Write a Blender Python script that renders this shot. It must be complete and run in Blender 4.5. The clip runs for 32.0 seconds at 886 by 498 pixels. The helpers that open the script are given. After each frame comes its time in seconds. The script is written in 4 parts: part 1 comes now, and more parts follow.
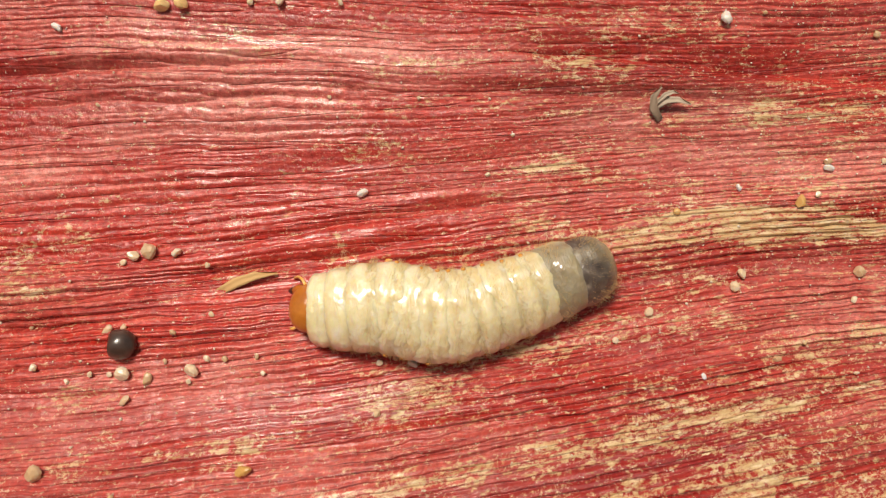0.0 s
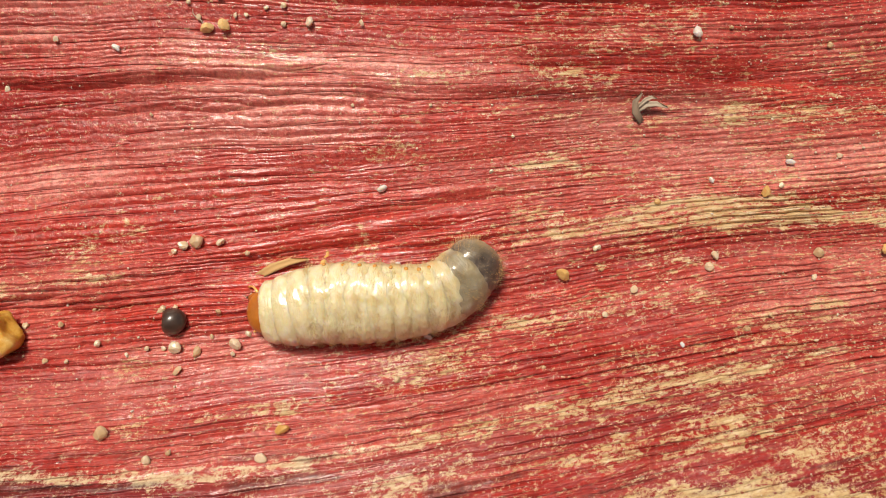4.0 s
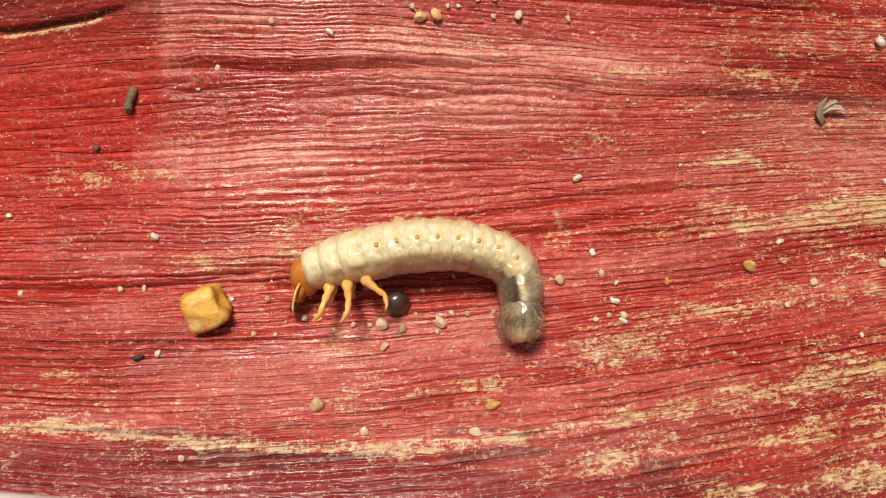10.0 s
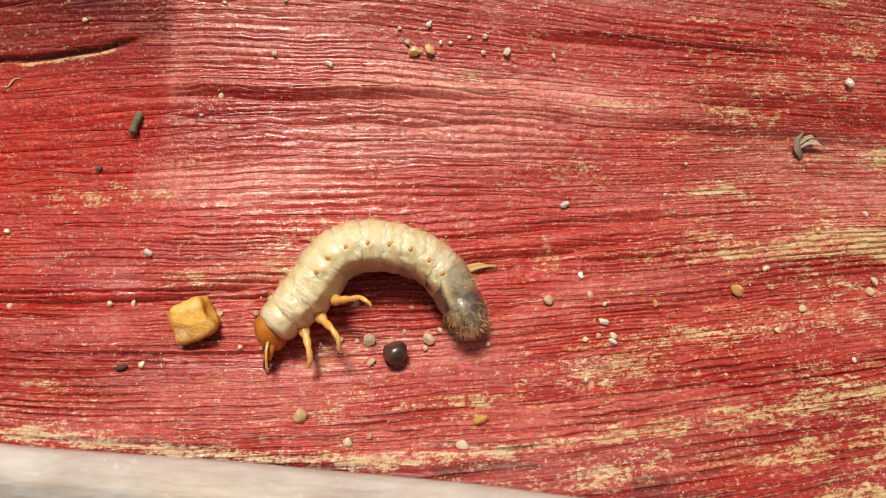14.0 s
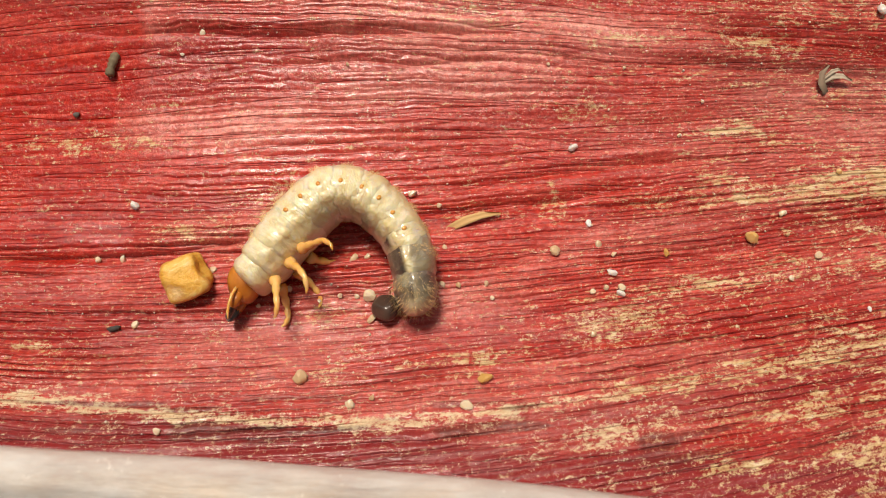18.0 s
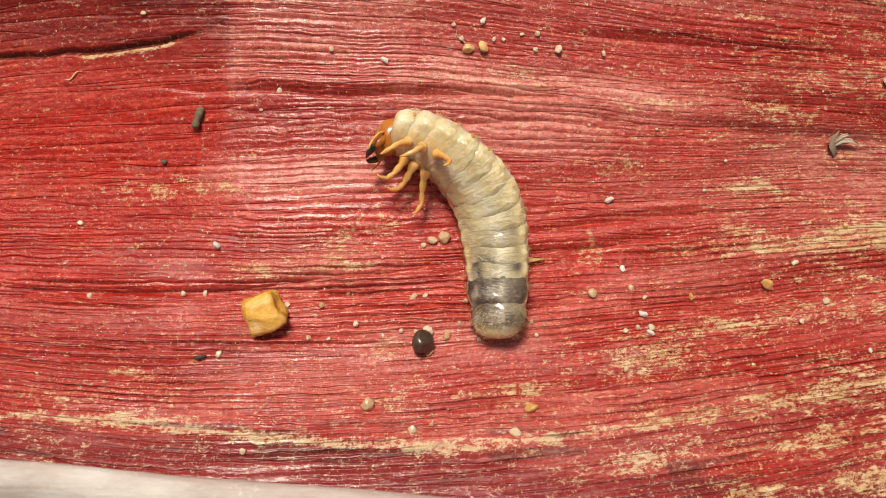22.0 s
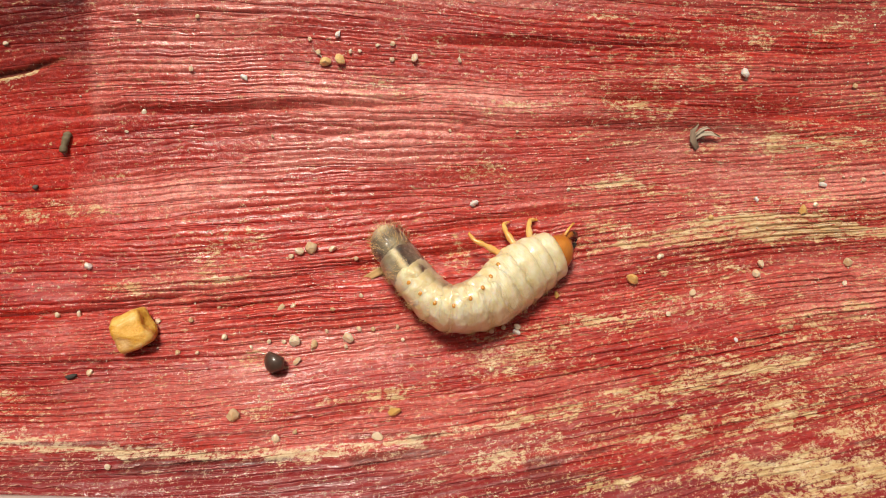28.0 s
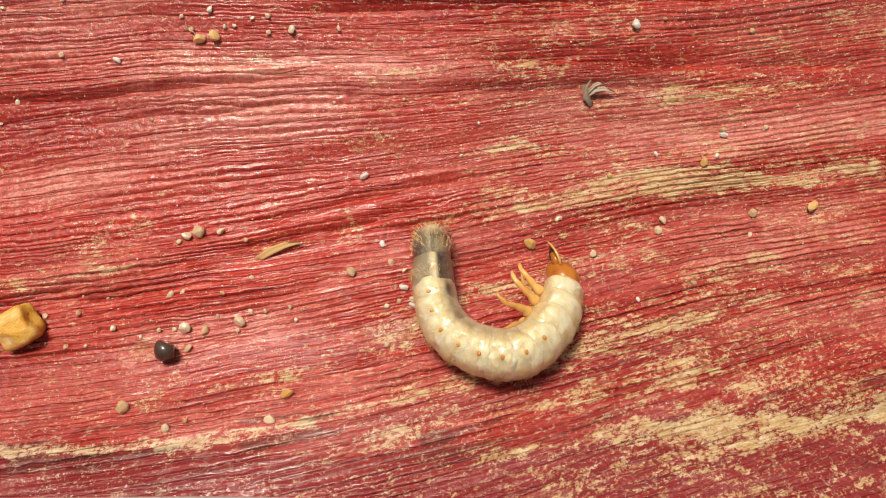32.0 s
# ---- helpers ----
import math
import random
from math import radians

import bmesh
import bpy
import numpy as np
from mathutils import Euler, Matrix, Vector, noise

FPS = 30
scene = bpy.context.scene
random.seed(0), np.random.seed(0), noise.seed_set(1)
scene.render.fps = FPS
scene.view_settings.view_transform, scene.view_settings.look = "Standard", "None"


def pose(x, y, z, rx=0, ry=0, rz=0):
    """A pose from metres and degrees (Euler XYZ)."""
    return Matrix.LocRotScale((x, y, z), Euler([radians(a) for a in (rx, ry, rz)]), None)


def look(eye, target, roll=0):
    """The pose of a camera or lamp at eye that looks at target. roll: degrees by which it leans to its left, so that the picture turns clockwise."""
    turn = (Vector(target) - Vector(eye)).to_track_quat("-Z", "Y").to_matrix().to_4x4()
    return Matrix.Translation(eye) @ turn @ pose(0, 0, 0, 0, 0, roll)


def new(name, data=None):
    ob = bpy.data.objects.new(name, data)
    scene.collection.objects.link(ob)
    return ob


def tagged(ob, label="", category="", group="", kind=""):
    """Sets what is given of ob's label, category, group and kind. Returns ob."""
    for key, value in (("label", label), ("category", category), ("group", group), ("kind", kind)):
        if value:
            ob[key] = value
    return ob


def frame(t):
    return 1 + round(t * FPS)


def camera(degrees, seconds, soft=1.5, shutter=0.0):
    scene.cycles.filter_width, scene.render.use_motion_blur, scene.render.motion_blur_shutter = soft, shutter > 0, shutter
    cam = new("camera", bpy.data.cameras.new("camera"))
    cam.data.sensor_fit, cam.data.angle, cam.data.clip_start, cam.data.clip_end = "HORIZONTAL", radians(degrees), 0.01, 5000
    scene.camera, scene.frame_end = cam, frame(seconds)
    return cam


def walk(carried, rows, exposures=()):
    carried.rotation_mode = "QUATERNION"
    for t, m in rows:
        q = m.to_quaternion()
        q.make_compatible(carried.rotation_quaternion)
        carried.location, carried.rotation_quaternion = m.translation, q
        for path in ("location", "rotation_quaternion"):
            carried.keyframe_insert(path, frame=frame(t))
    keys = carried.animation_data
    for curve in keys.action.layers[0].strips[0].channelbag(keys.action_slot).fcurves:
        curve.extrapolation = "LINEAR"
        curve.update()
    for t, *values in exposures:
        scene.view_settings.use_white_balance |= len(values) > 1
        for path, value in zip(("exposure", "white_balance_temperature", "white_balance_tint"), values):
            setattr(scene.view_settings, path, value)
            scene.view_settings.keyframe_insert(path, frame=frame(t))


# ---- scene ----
# lengths below are in millimetres and scaled by MM
MM = 0.001
cam = camera(59.17, 32.0, soft=1.0)
# focused on the sheath; the near margin lies well before the focus
cam.data.dof.use_dof, cam.data.dof.focus_distance, cam.data.dof.aperture_fstop = True, 0.099, 60.0
# seconds, place, and the turn about x, y and z in degrees; the camera looks down at the sheath
EXPOSURES = [(0, -0.07, 6950, 10), (32, -0.07, 6950, 10)]
ROWS = [
    (0, 3.28, -0.12, 85.64, 0.31, 1.75, 0.37),
    (0.5, 3.79, -0.06, 87.23, 0.34, 1.97, -0.07),
    (1, 3.17, -3.02, 90.55, 0.27, 1.34, -0.12),
    (1.5, 0.91, -2.18, 92.35, 0.01, 1.15, -0.13),
    (2, 1.10, -3.84, 94.75, 0.25, 1.52, -0.11),
    (2.5, 0.25, -3.01, 96.98, 0.38, 1.45, -0.19),
    (4.5, 3.57, -3.20, 97.63, 1.36, 2.26, -0.25),
    (5, 1.23, -3.79, 100.22, 1.40, 2.20, -0.15),
    (5.5, -1.94, -4.27, 99.19, 1.32, 1.70, 0.08),
    (6, -7.13, -3.52, 98.68, 1.23, 1.21, 0.19),
    (6.5, -10.78, -3.21, 98.37, 0.74, 0.88, 0.57),
    (7, -13.82, -3.98, 100.70, 0.96, 0.91, 0.87),
    (7.5, -17.55, -4.98, 100.04, 0.83, 0.84, 1.28),
    (8, -20.20, -6.84, 100.71, 1.08, 1.21, 1.82),
    (8.5, -24.49, -9.19, 100.04, 1.02, 0.71, 2.01),
    (9, -26.03, -6.46, 100.64, 1.35, 0.32, 1.68),
    (9.5, -25.52, -6.11, 100.97, 1.43, 0.06, 1.72),
    (10, -24.83, -5.30, 101.66, 1.21, -0.31, 1.57),
    (10.5, -23.95, -4.17, 107.35, 1.39, -0.61, 1.26),
    (11, -27.90, -8.61, 114.80, 2.35, -1.05, 1.32),
    (11.5, -24.73, -13.95, 116.85, 4.87, -1.03, 1.23),
    (12, -21.77, -14.87, 120.21, 7.83, -0.61, 1.17),
    (12.5, -22.03, -12.12, 111.80, 8.17, -0.67, 1.32),
    (13, -20.11, -13.99, 106.20, 10.17, -0.40, 1.39),
    (13.5, -22.07, -19.54, 103.02, 11.65, -0.46, 2.01),
    (15.5, -23.84, -20.87, 99.23, 11.00, 0.01, 2.64),
    (16, -22.64, -20.64, 98.37, 10.34, 0.17, 2.14),
    (16.5, -23.95, -15.29, 99.47, 7.95, 0.03, 1.64),
    (17, -21.13, -15.08, 99.30, 5.42, -0.16, 1.78),
    (17.5, -21.22, -13.06, 99.70, 4.49, -0.21, 1.64),
    (18, -23.68, -12.51, 97.83, 3.53, -0.42, 1.69),
    (18.5, -22.73, -11.50, 97.42, 2.79, -0.36, 1.86),
    (19, -26.07, -10.37, 97.91, 2.63, -0.62, 3.21),
    (19.5, -25.92, -9.58, 101.27, 2.72, -0.64, 3.04),
    (20, -27.59, -10.91, 98.98, 2.66, -0.95, 2.88),
    (20.5, -28.36, -10.11, 99.99, 2.37, -0.86, 2.85),
    (21, -30.15, -10.65, 103.70, 2.79, -0.88, 2.91),
    (21.5, -31.72, -8.18, 107.49, 2.61, -0.99, 2.92),
    (22, -31.72, -7.25, 108.93, 3.01, -1.11, 2.78),
    (22.5, -30.69, -7.77, 108.22, 3.05, -1.19, 2.52),
    (23, -27.49, -5.69, 110.25, 3.24, -0.97, 2.36),
    (23.5, -25.41, -2.59, 112.68, 3.24, -0.65, 2.38),
    (24, -26.62, -1.81, 113.16, 2.87, -1.05, 2.38),
    (24.5, -26.90, -3.34, 112.73, 3.68, -1.14, 2.14),
    (26.5, -23.43, -5.86, 111.88, 3.54, -0.93, 1.30),
    (27, -22.36, -5.67, 112.86, 3.54, -0.95, 1.07),
    (27.5, -17.23, -7.16, 111.92, 3.55, -0.61, 0.56),
    (28, -12.41, -6.49, 110.96, 3.37, -0.23, 0.13),
    (28.5, -11.48, -7.43, 109.36, 3.42, -0.19, -0.21),
    (29, -6.87, -7.36, 109.45, 3.15, -0.06, -0.96),
    (29.5, -7.84, -9.59, 107.00, 3.13, -0.56, -1.40),
    (30, -6.11, -8.58, 107.00, 2.95, -0.53, -1.94),
    (30.5, -4.18, -8.19, 107.64, 2.70, -0.61, -2.18),
    (31, 0.20, -6.29, 108.83, 2.06, 0.17, -2.72),
    (31.5, 1.70, -6.66, 108.11, 1.79, 0.17, -3.21),
    (32, 2.12, -7.60, 108.21, 1.83, 0.05, -3.35),
]
walk(cam, [(t, pose(MM * x, MM * y, MM * z, rx, ry, rz)) for t, x, y, z, rx, ry, rz in ROWS], EXPOSURES)

# ---- light: bright, softly veiled daylight from behind the far rim ----
world = bpy.data.worlds.new("sky")
scene.world = world
world.use_nodes = True
SUN_EL, SUN_AZ = 58.0, -18.0     # azimuth from +y towards +x
wt = world.node_tree
sky = wt.nodes.new("ShaderNodeTexSky")
sky.sky_type, sky.sun_disc = "NISHITA", False
sky.sun_elevation, sky.sun_rotation = radians(SUN_EL), radians(SUN_AZ)
sky.air_density, sky.dust_density = 1.0, 3.0
veil = wt.nodes.new("ShaderNodeMix")     # thin cloud whitens the blue
veil.data_type = "RGBA"
veil.inputs[0].default_value, veil.inputs[7].default_value = 0.55, (5.2, 5.0, 4.6, 1)
wt.links.new(sky.outputs[0], veil.inputs[6])
wt.links.new(veil.outputs[2], wt.nodes["Background"].inputs[0])
wt.nodes["Background"].inputs[1].default_value = 0.055
lamp = bpy.data.lights.new("sun", "SUN")
lamp.energy, lamp.angle, lamp.color = 4.2, radians(15), (1.0, 0.94, 0.84)
sun = new("sun", lamp)
sun.matrix_basis = look((0, 0, 1), (-math.sin(radians(SUN_AZ)) * math.cos(radians(SUN_EL)), -math.cos(radians(SUN_AZ)) * math.cos(radians(SUN_EL)), 1 - math.sin(radians(SUN_EL))))


# ---- materials ----
class Nodes:
    """A thin wrapper for building node materials."""

    def __init__(self, name, rough=0.5, metal=0.0):
        self.m = bpy.data.materials.new(name)
        self.m.use_nodes = True
        self.t = self.m.node_tree
        self.b = self.t.nodes["Principled BSDF"]
        self.b.inputs["Roughness"].default_value = rough
        self.b.inputs["Metallic"].default_value = metal
        self.grain = False      # True: lay the textures along the mesh's own grain

    def put(self, kind, **sets):
        n = self.t.nodes.new(kind)
        for k, v in sets.items():
            n.inputs[k].default_value = v
        return n

    def link(self, a, b):
        self.t.links.new(a, b)
        return b

    def coords(self, scale=(1, 1, 1), shift=(0, 0, 0)):
        if self.grain:
            node = self.t.nodes.new("ShaderNodeAttribute")
            node.attribute_name = "grain"
            src = node.outputs["Vector"]
        else:
            src = self.t.nodes.new("ShaderNodeTexCoord").outputs["Object"]
        mp = self.put("ShaderNodeMapping")
        mp.inputs["Scale"].default_value, mp.inputs["Location"].default_value = scale, shift
        self.link(src, mp.inputs["Vector"])
        return mp.outputs[0]

    def noise(self, scale, detail=4.0, rough=0.55, stretch=(1, 1, 1), distort=0.0, shift=(0, 0, 0)):
        n = self.put("ShaderNodeTexNoise", Scale=scale, Detail=detail, Roughness=rough, Distortion=distort)
        self.link(self.coords(stretch, shift), n.inputs["Vector"])
        return n.outputs["Fac"]

    def voronoi(self, scale, stretch=(1, 1, 1)):
        n = self.put("ShaderNodeTexVoronoi", Scale=scale)
        self.link(self.coords(stretch), n.inputs["Vector"])
        return n

    def attr(self, name):
        n = self.t.nodes.new("ShaderNodeAttribute")
        n.attribute_name = name
        return n.outputs["Fac"]

    def ramp(self, fac, stops):
        n = self.t.nodes.new("ShaderNodeValToRGB")
        while len(n.color_ramp.elements) < len(stops):
            n.color_ramp.elements.new(0.5)
        for e, (p, c) in zip(n.color_ramp.elements, stops):
            e.position, e.color = p, (*c, 1) if isinstance(c, tuple) else (c, c, c, 1)
        self.link(fac, n.inputs[0])
        return n.outputs[0]

    def math(self, op, a, b=0.0, clamp=False):
        n = self.t.nodes.new("ShaderNodeMath")
        n.operation, n.use_clamp = op, clamp
        for i, v in enumerate((a, b)):
            if isinstance(v, (int, float)):
                n.inputs[i].default_value = v
            else:
                self.link(v, n.inputs[i])
        return n.outputs[0]

    def mix(self, fac, a, b, mode="MIX"):
        n = self.t.nodes.new("ShaderNodeMix")
        n.data_type, n.blend_type = "RGBA", mode
        for i, v in ((0, fac), (6, a), (7, b)):
            if isinstance(v, tuple):
                n.inputs[i].default_value = (*v, 1)
            elif isinstance(v, (int, float)):
                n.inputs[i].default_value = v
            else:
                self.link(v, n.inputs[i])
        return n.outputs[2]

    def color(self, c):
        if isinstance(c, tuple):
            self.b.inputs["Base Color"].default_value = (*c, 1)
        else:
            self.link(c, self.b.inputs["Base Color"])
        return self

    def rough(self, r):
        self.link(r, self.b.inputs["Roughness"])
        return self

    def bump(self, height, depth, strength=1.0):
        n = self.put("ShaderNodeBump", Distance=depth, Strength=strength)
        self.link(height, n.inputs["Height"])
        prior = self.b.inputs["Normal"]
        if prior.links:
            self.link(prior.links[0].from_socket, n.inputs["Normal"])
        self.link(n.outputs[0], prior)
        return self

    def subsurface(self, weight, radius, scale):
        self.b.inputs["Subsurface Weight"].default_value = weight
        self.b.inputs["Subsurface Radius"].default_value = radius
        self.b.inputs["Subsurface Scale"].default_value = scale
        return self

    def coat(self, weight, rough):
        self.b.inputs["Coat Weight"].default_value = weight
        self.b.inputs["Coat Roughness"].default_value = rough
        return self


def sheath_material():
    n = Nodes("red_sheath", 0.42)
    n.grain = True
    bare = n.attr("bare")
    fibre = n.noise(1, 6, 0.65, (110, 1500, 300))
    blotch = n.noise(1, 5, 0.65, (70, 190, 60))
    # the pale film, with its whitish sheen painted in, lies in strips across the fibre
    cloth = n.math("ADD", n.math("MULTIPLY", n.noise(1, 3, 0.6, (620, 120, 300)), 0.55), n.math("MULTIPLY", n.noise(1, 5, 0.7, (260, 900, 300), shift=(2, 9, 0)), 0.45))
    red = n.ramp(fibre, [(0.28, (0.27, 0.005, 0.003)), (0.5, (0.40, 0.012, 0.005)), (0.72, (0.56, 0.036, 0.014))])
    pink = n.ramp(fibre, [(0.28, (0.48, 0.085, 0.070)), (0.5, (0.62, 0.18, 0.145)), (0.72, (0.74, 0.34, 0.28))])
    pale = n.math("MULTIPLY", n.attr("pale"), n.ramp(n.math("ADD", n.math("MULTIPLY", blotch, 0.5), n.math("MULTIPLY", cloth, 0.75)), [(0.42, 0.0), (0.58, 0.55), (0.76, 1.0)]), True)
    base = n.mix(pale, red, pink)
    base = n.mix(n.math("MULTIPLY", n.attr("deep"), 0.85), base, n.ramp(fibre, [(0.3, (0.06, 0.003, 0.002)), (0.7, (0.14, 0.005, 0.003))]))
    band = n.ramp(n.noise(1, 4, 0.6, (14, 150, 60), shift=(8, 4, 0)), [(0.46, 0.0), (0.64, 0.65)])
    base = n.mix(n.math("MULTIPLY", band, n.math("SUBTRACT", 1.0, bare)), base, n.ramp(fibre, [(0.3, (0.20, 0.005, 0.004)), (0.7, (0.35, 0.011, 0.008))]))
    # fine mottling of the skin's pigment
    base = n.mix(1.0, base, n.ramp(n.noise(1, 4, 0.75, (1400, 2300, 1500), shift=(4, 4, 4)), [(0.30, 0.52), (0.50, 1.0), (0.70, 1.42)]), "MULTIPLY")
    maroon = n.ramp(fibre, [(0.3, (0.16, 0.010, 0.012)), (0.7, (0.30, 0.030, 0.030))])
    base = n.mix(n.attr("maroon"), base, maroon)
    # worn places where the dry straw-coloured fibre shows, broken up into flecks
    fine = n.math("ADD", n.math("MULTIPLY", n.noise(1, 6, 0.8, (420, 1300, 500)), 0.45), n.math("MULTIPLY", n.noise(1, 5, 0.85, (1700, 2600, 1500), shift=(6, 1, 0)), 0.55))
    tear = n.math("ADD", n.attr("worn"), n.math("MULTIPLY", n.math("SUBTRACT", fine, 0.5), 7.5))
    worn = n.ramp(tear, [(0.46, 0.0), (0.62, 0.6), (0.95, 1.0)])
    straw = n.ramp(n.noise(1, 6, 0.8, (420, 1500, 300), shift=(3, 1, 0)), [(0.26, (0.32, 0.12, 0.045)), (0.40, (0.50, 0.32, 0.13)), (0.54, (0.66, 0.51, 0.27)), (0.70, (0.82, 0.74, 0.56))])
    straw = n.mix(n.math("MULTIPLY", n.attr("bleach"), 0.4), straw, n.ramp(fine, [(0.35, (0.48, 0.34, 0.20)), (0.6, (0.80, 0.70, 0.53))]))
    base = n.mix(n.math("MULTIPLY", worn, 0.88), base, straw)
    # a dusting of fine specks in the pores, also painting in tiny sparkles
    for scale, keep, size, shift in ((2300, 0.45, 0.20, 7), (1300, 0.72, 0.13, 11)):
        v = n.voronoi(scale)
        speck = n.math("MULTIPLY", n.math("LESS_THAN", v.outputs["Distance"], size), n.math("GREATER_THAN", v.outputs["Color"], keep))
        speck = n.math("MULTIPLY", speck, n.ramp(n.noise(1, 4, 0.6, (90, 170, 70), shift=(shift, 2, 0)), [(0.36, 0.1), (0.60, 1.0)]))
        speck = n.math("MULTIPLY", speck, n.math("SUBTRACT", 1.0, n.math("MULTIPLY", bare, 0.85)))
        base = n.mix(n.math("MULTIPLY", speck, 0.5), base, (0.78, 0.47, 0.32))
    # dark tone along the slit and the stains beside the worn streaks
    base = n.mix(n.math("MULTIPLY", n.attr("dark_tone"), n.ramp(fine, [(0.42, 1.0), (0.62, 0.15)])), base, (0.035, 0.018, 0.012))
    n.color(base)
    sheen = n.math("SUBTRACT", n.noise(1, 4, 0.6, (150, 600, 200), shift=(1, 5, 0)), n.math("MULTIPLY", n.attr("wet"), 0.38))
    n.rough(n.ramp(n.math("ADD", n.math("MULTIPLY", worn, 0.35), sheen), [(0.12, 0.09), (0.36, 0.17), (0.6, 0.30), (1.0, 0.70)]))
    # leathery grain: small rounded cells drawn out along the fibre, and a fine tooth that glints
    for stretch, deep in (((420, 1000, 700), 0.00008), ((1300, 1900, 1500), 0.00008)):
        v = n.put("ShaderNodeTexVoronoi", Scale=1.0, Randomness=1.0)
        v.feature = "SMOOTH_F1"
        v.inputs["Smoothness"].default_value = 0.25
        add, co = n.t.nodes.new("ShaderNodeVectorMath"), n.coords(stretch)
        wob = n.put("ShaderNodeTexNoise", Scale=0.8, Detail=3.0)
        n.link(co, wob.inputs["Vector"])
        n.link(co, add.inputs[0])
        n.link(wob.outputs["Color"], add.inputs[1])
        n.link(add.outputs[0], v.inputs["Vector"])
        n.bump(n.math("SUBTRACT", 1.0, v.outputs["Distance"]), deep, 1.0)
    # thin sharp creases along the fibre
    lines = n.math("ABSOLUTE", n.math("SUBTRACT", n.noise(1, 2, 0.5, (20, 520, 60), distort=0.4), 0.5))
    n.bump(n.ramp(lines, [(0.0, 0.0), (0.02, 0.8), (0.09, 1.0)]), 0.00014, 1.0)
    n.bump(n.noise(1, 5, 0.65, (420, 1400, 600), shift=(2, 2, 0)), 0.00006, 1.0)
    n.bump(n.noise(2600, 4, 0.7), 0.00013, 1.0)
    n.coat(0.20, 0.13)
    # the bare skin is duller than the filmed part
    n.link(n.math("ADD", n.math("SUBTRACT", 0.60, n.math("MULTIPLY", bare, 0.34)), n.math("MULTIPLY", n.attr("wet"), 0.4)), n.b.inputs["Specular IOR Level"])
    return n.m


def rim_material():
    n = Nodes("dry_rim", 0.5)
    streak = n.noise(1, 6, 0.7, (110, 300, 300))
    cream = n.ramp(streak, [(0.28, (0.27, 0.20, 0.17)), (0.48, (0.40, 0.36, 0.33)), (0.68, (0.56, 0.53, 0.51))])
    spots = n.noise(1, 5, 0.65, (75, 200, 200), shift=(4, 0, 0))
    c = n.mix(n.math("MULTIPLY", n.ramp(spots, [(0.46, 0.0), (0.66, 0.55)]), n.attr("tan")), cream, (0.56, 0.36, 0.18))
    c = n.mix(n.math("MULTIPLY", n.attr("crest"), n.ramp(streak, [(0.3, 0.5), (0.7, 0.15)])), c, (0.56, 0.38, 0.35))
    # mouldering towards the torn end: grey-green and dark brown under a cream lip
    rot = n.ramp(n.noise(1, 5, 0.65, (90, 170, 170), shift=(1, 7, 2)), [(0.40, (0.05, 0.025, 0.012)), (0.48, (0.22, 0.15, 0.07)), (0.56, (0.40, 0.38, 0.26)), (0.70, (0.58, 0.55, 0.42))])
    c = n.mix(n.attr("rot"), c, rot)
    flecks = n.ramp(n.noise(900, 4, 0.65, shift=(3, 8, 1)), [(0.64, 0.0), (0.72, 0.35)])
    c = n.mix(flecks, c, (0.86, 0.82, 0.76))
    n.color(c)
    n.subsurface(0.12, (1, 0.6, 0.45), 0.001)
    n.bump(n.noise(1, 5, 0.6, (200, 1300, 1300)), 0.0003, 0.7)
    return n.m


def soil_material():
    n = Nodes("soil", 0.9)
    c = n.ramp(n.noise(180, 8, 0.65), [(0.3, (0.05, 0.035, 0.022)), (0.55, (0.14, 0.10, 0.065)), (0.8, (0.26, 0.20, 0.13))])
    c = n.mix(n.ramp(n.noise(3, 4), [(0.4, 0.0), (0.7, 0.5)]), c, (0.09, 0.10, 0.04))
    n.color(c)
    n.bump(n.noise(350, 6), 0.003, 1.0)
    return n.m


def skin_material():
    n = Nodes("grub_skin", 0.34)
    a = n.noise(300, 4, 0.6)
    cream = n.ramp(a, [(0.3, (0.60, 0.46, 0.22)), (0.52, (0.72, 0.62, 0.37)), (0.72, (0.81, 0.75, 0.55))])
    grey = n.ramp(n.noise(420, 4, 0.6, shift=(2, 0, 0)), [(0.34, (0.035, 0.024, 0.020)), (0.53, (0.12, 0.088, 0.068)), (0.72, (0.44, 0.38, 0.30))])
    # the body fluid shows cooler through thin skin
    thin = n.ramp(n.noise(170, 3, 0.6, shift=(5, 5, 1)), [(0.52, 0.0), (0.74, 0.45)])
    base = n.mix(thin, cream, (0.62, 0.60, 0.50))
    # pale fat bodies just below the skin
    v = n.voronoi(750)
    base = n.mix(n.ramp(v.outputs["Distance"], [(0.15, 0.40), (0.45, 0.0)]), base, (0.86, 0.82, 0.68))
    base = n.mix(n.attr("gut"), base, grey)
    base = n.mix(n.math("MULTIPLY", n.attr("warm"), n.ramp(n.noise(420, 3, 0.6), [(0.35, 0.1), (0.65, 1.0)])), base, (0.76, 0.42, 0.12))
    n.color(base)
    n.subsurface(0.55, (1.0, 0.72, 0.36), 0.0009)
    n.bump(n.noise(1, 4, 0.6, (1300, 420, 420), distort=1.2), 0.00028, 0.8)
    n.bump(n.noise(1300, 4, 0.65), 0.00016, 0.7)
    n.coat(0.6, 0.08)
    return n.m


def chitin(name, low, high, rough=0.28):
    n = Nodes(name, rough)
    n.color(n.ramp(n.noise(380, 4, 0.6), [(0.3, low), (0.7, high)]))
    n.bump(n.noise(1800, 3, 0.6), 0.00005, 0.6)
    n.coat(0.4, 0.15)
    return n


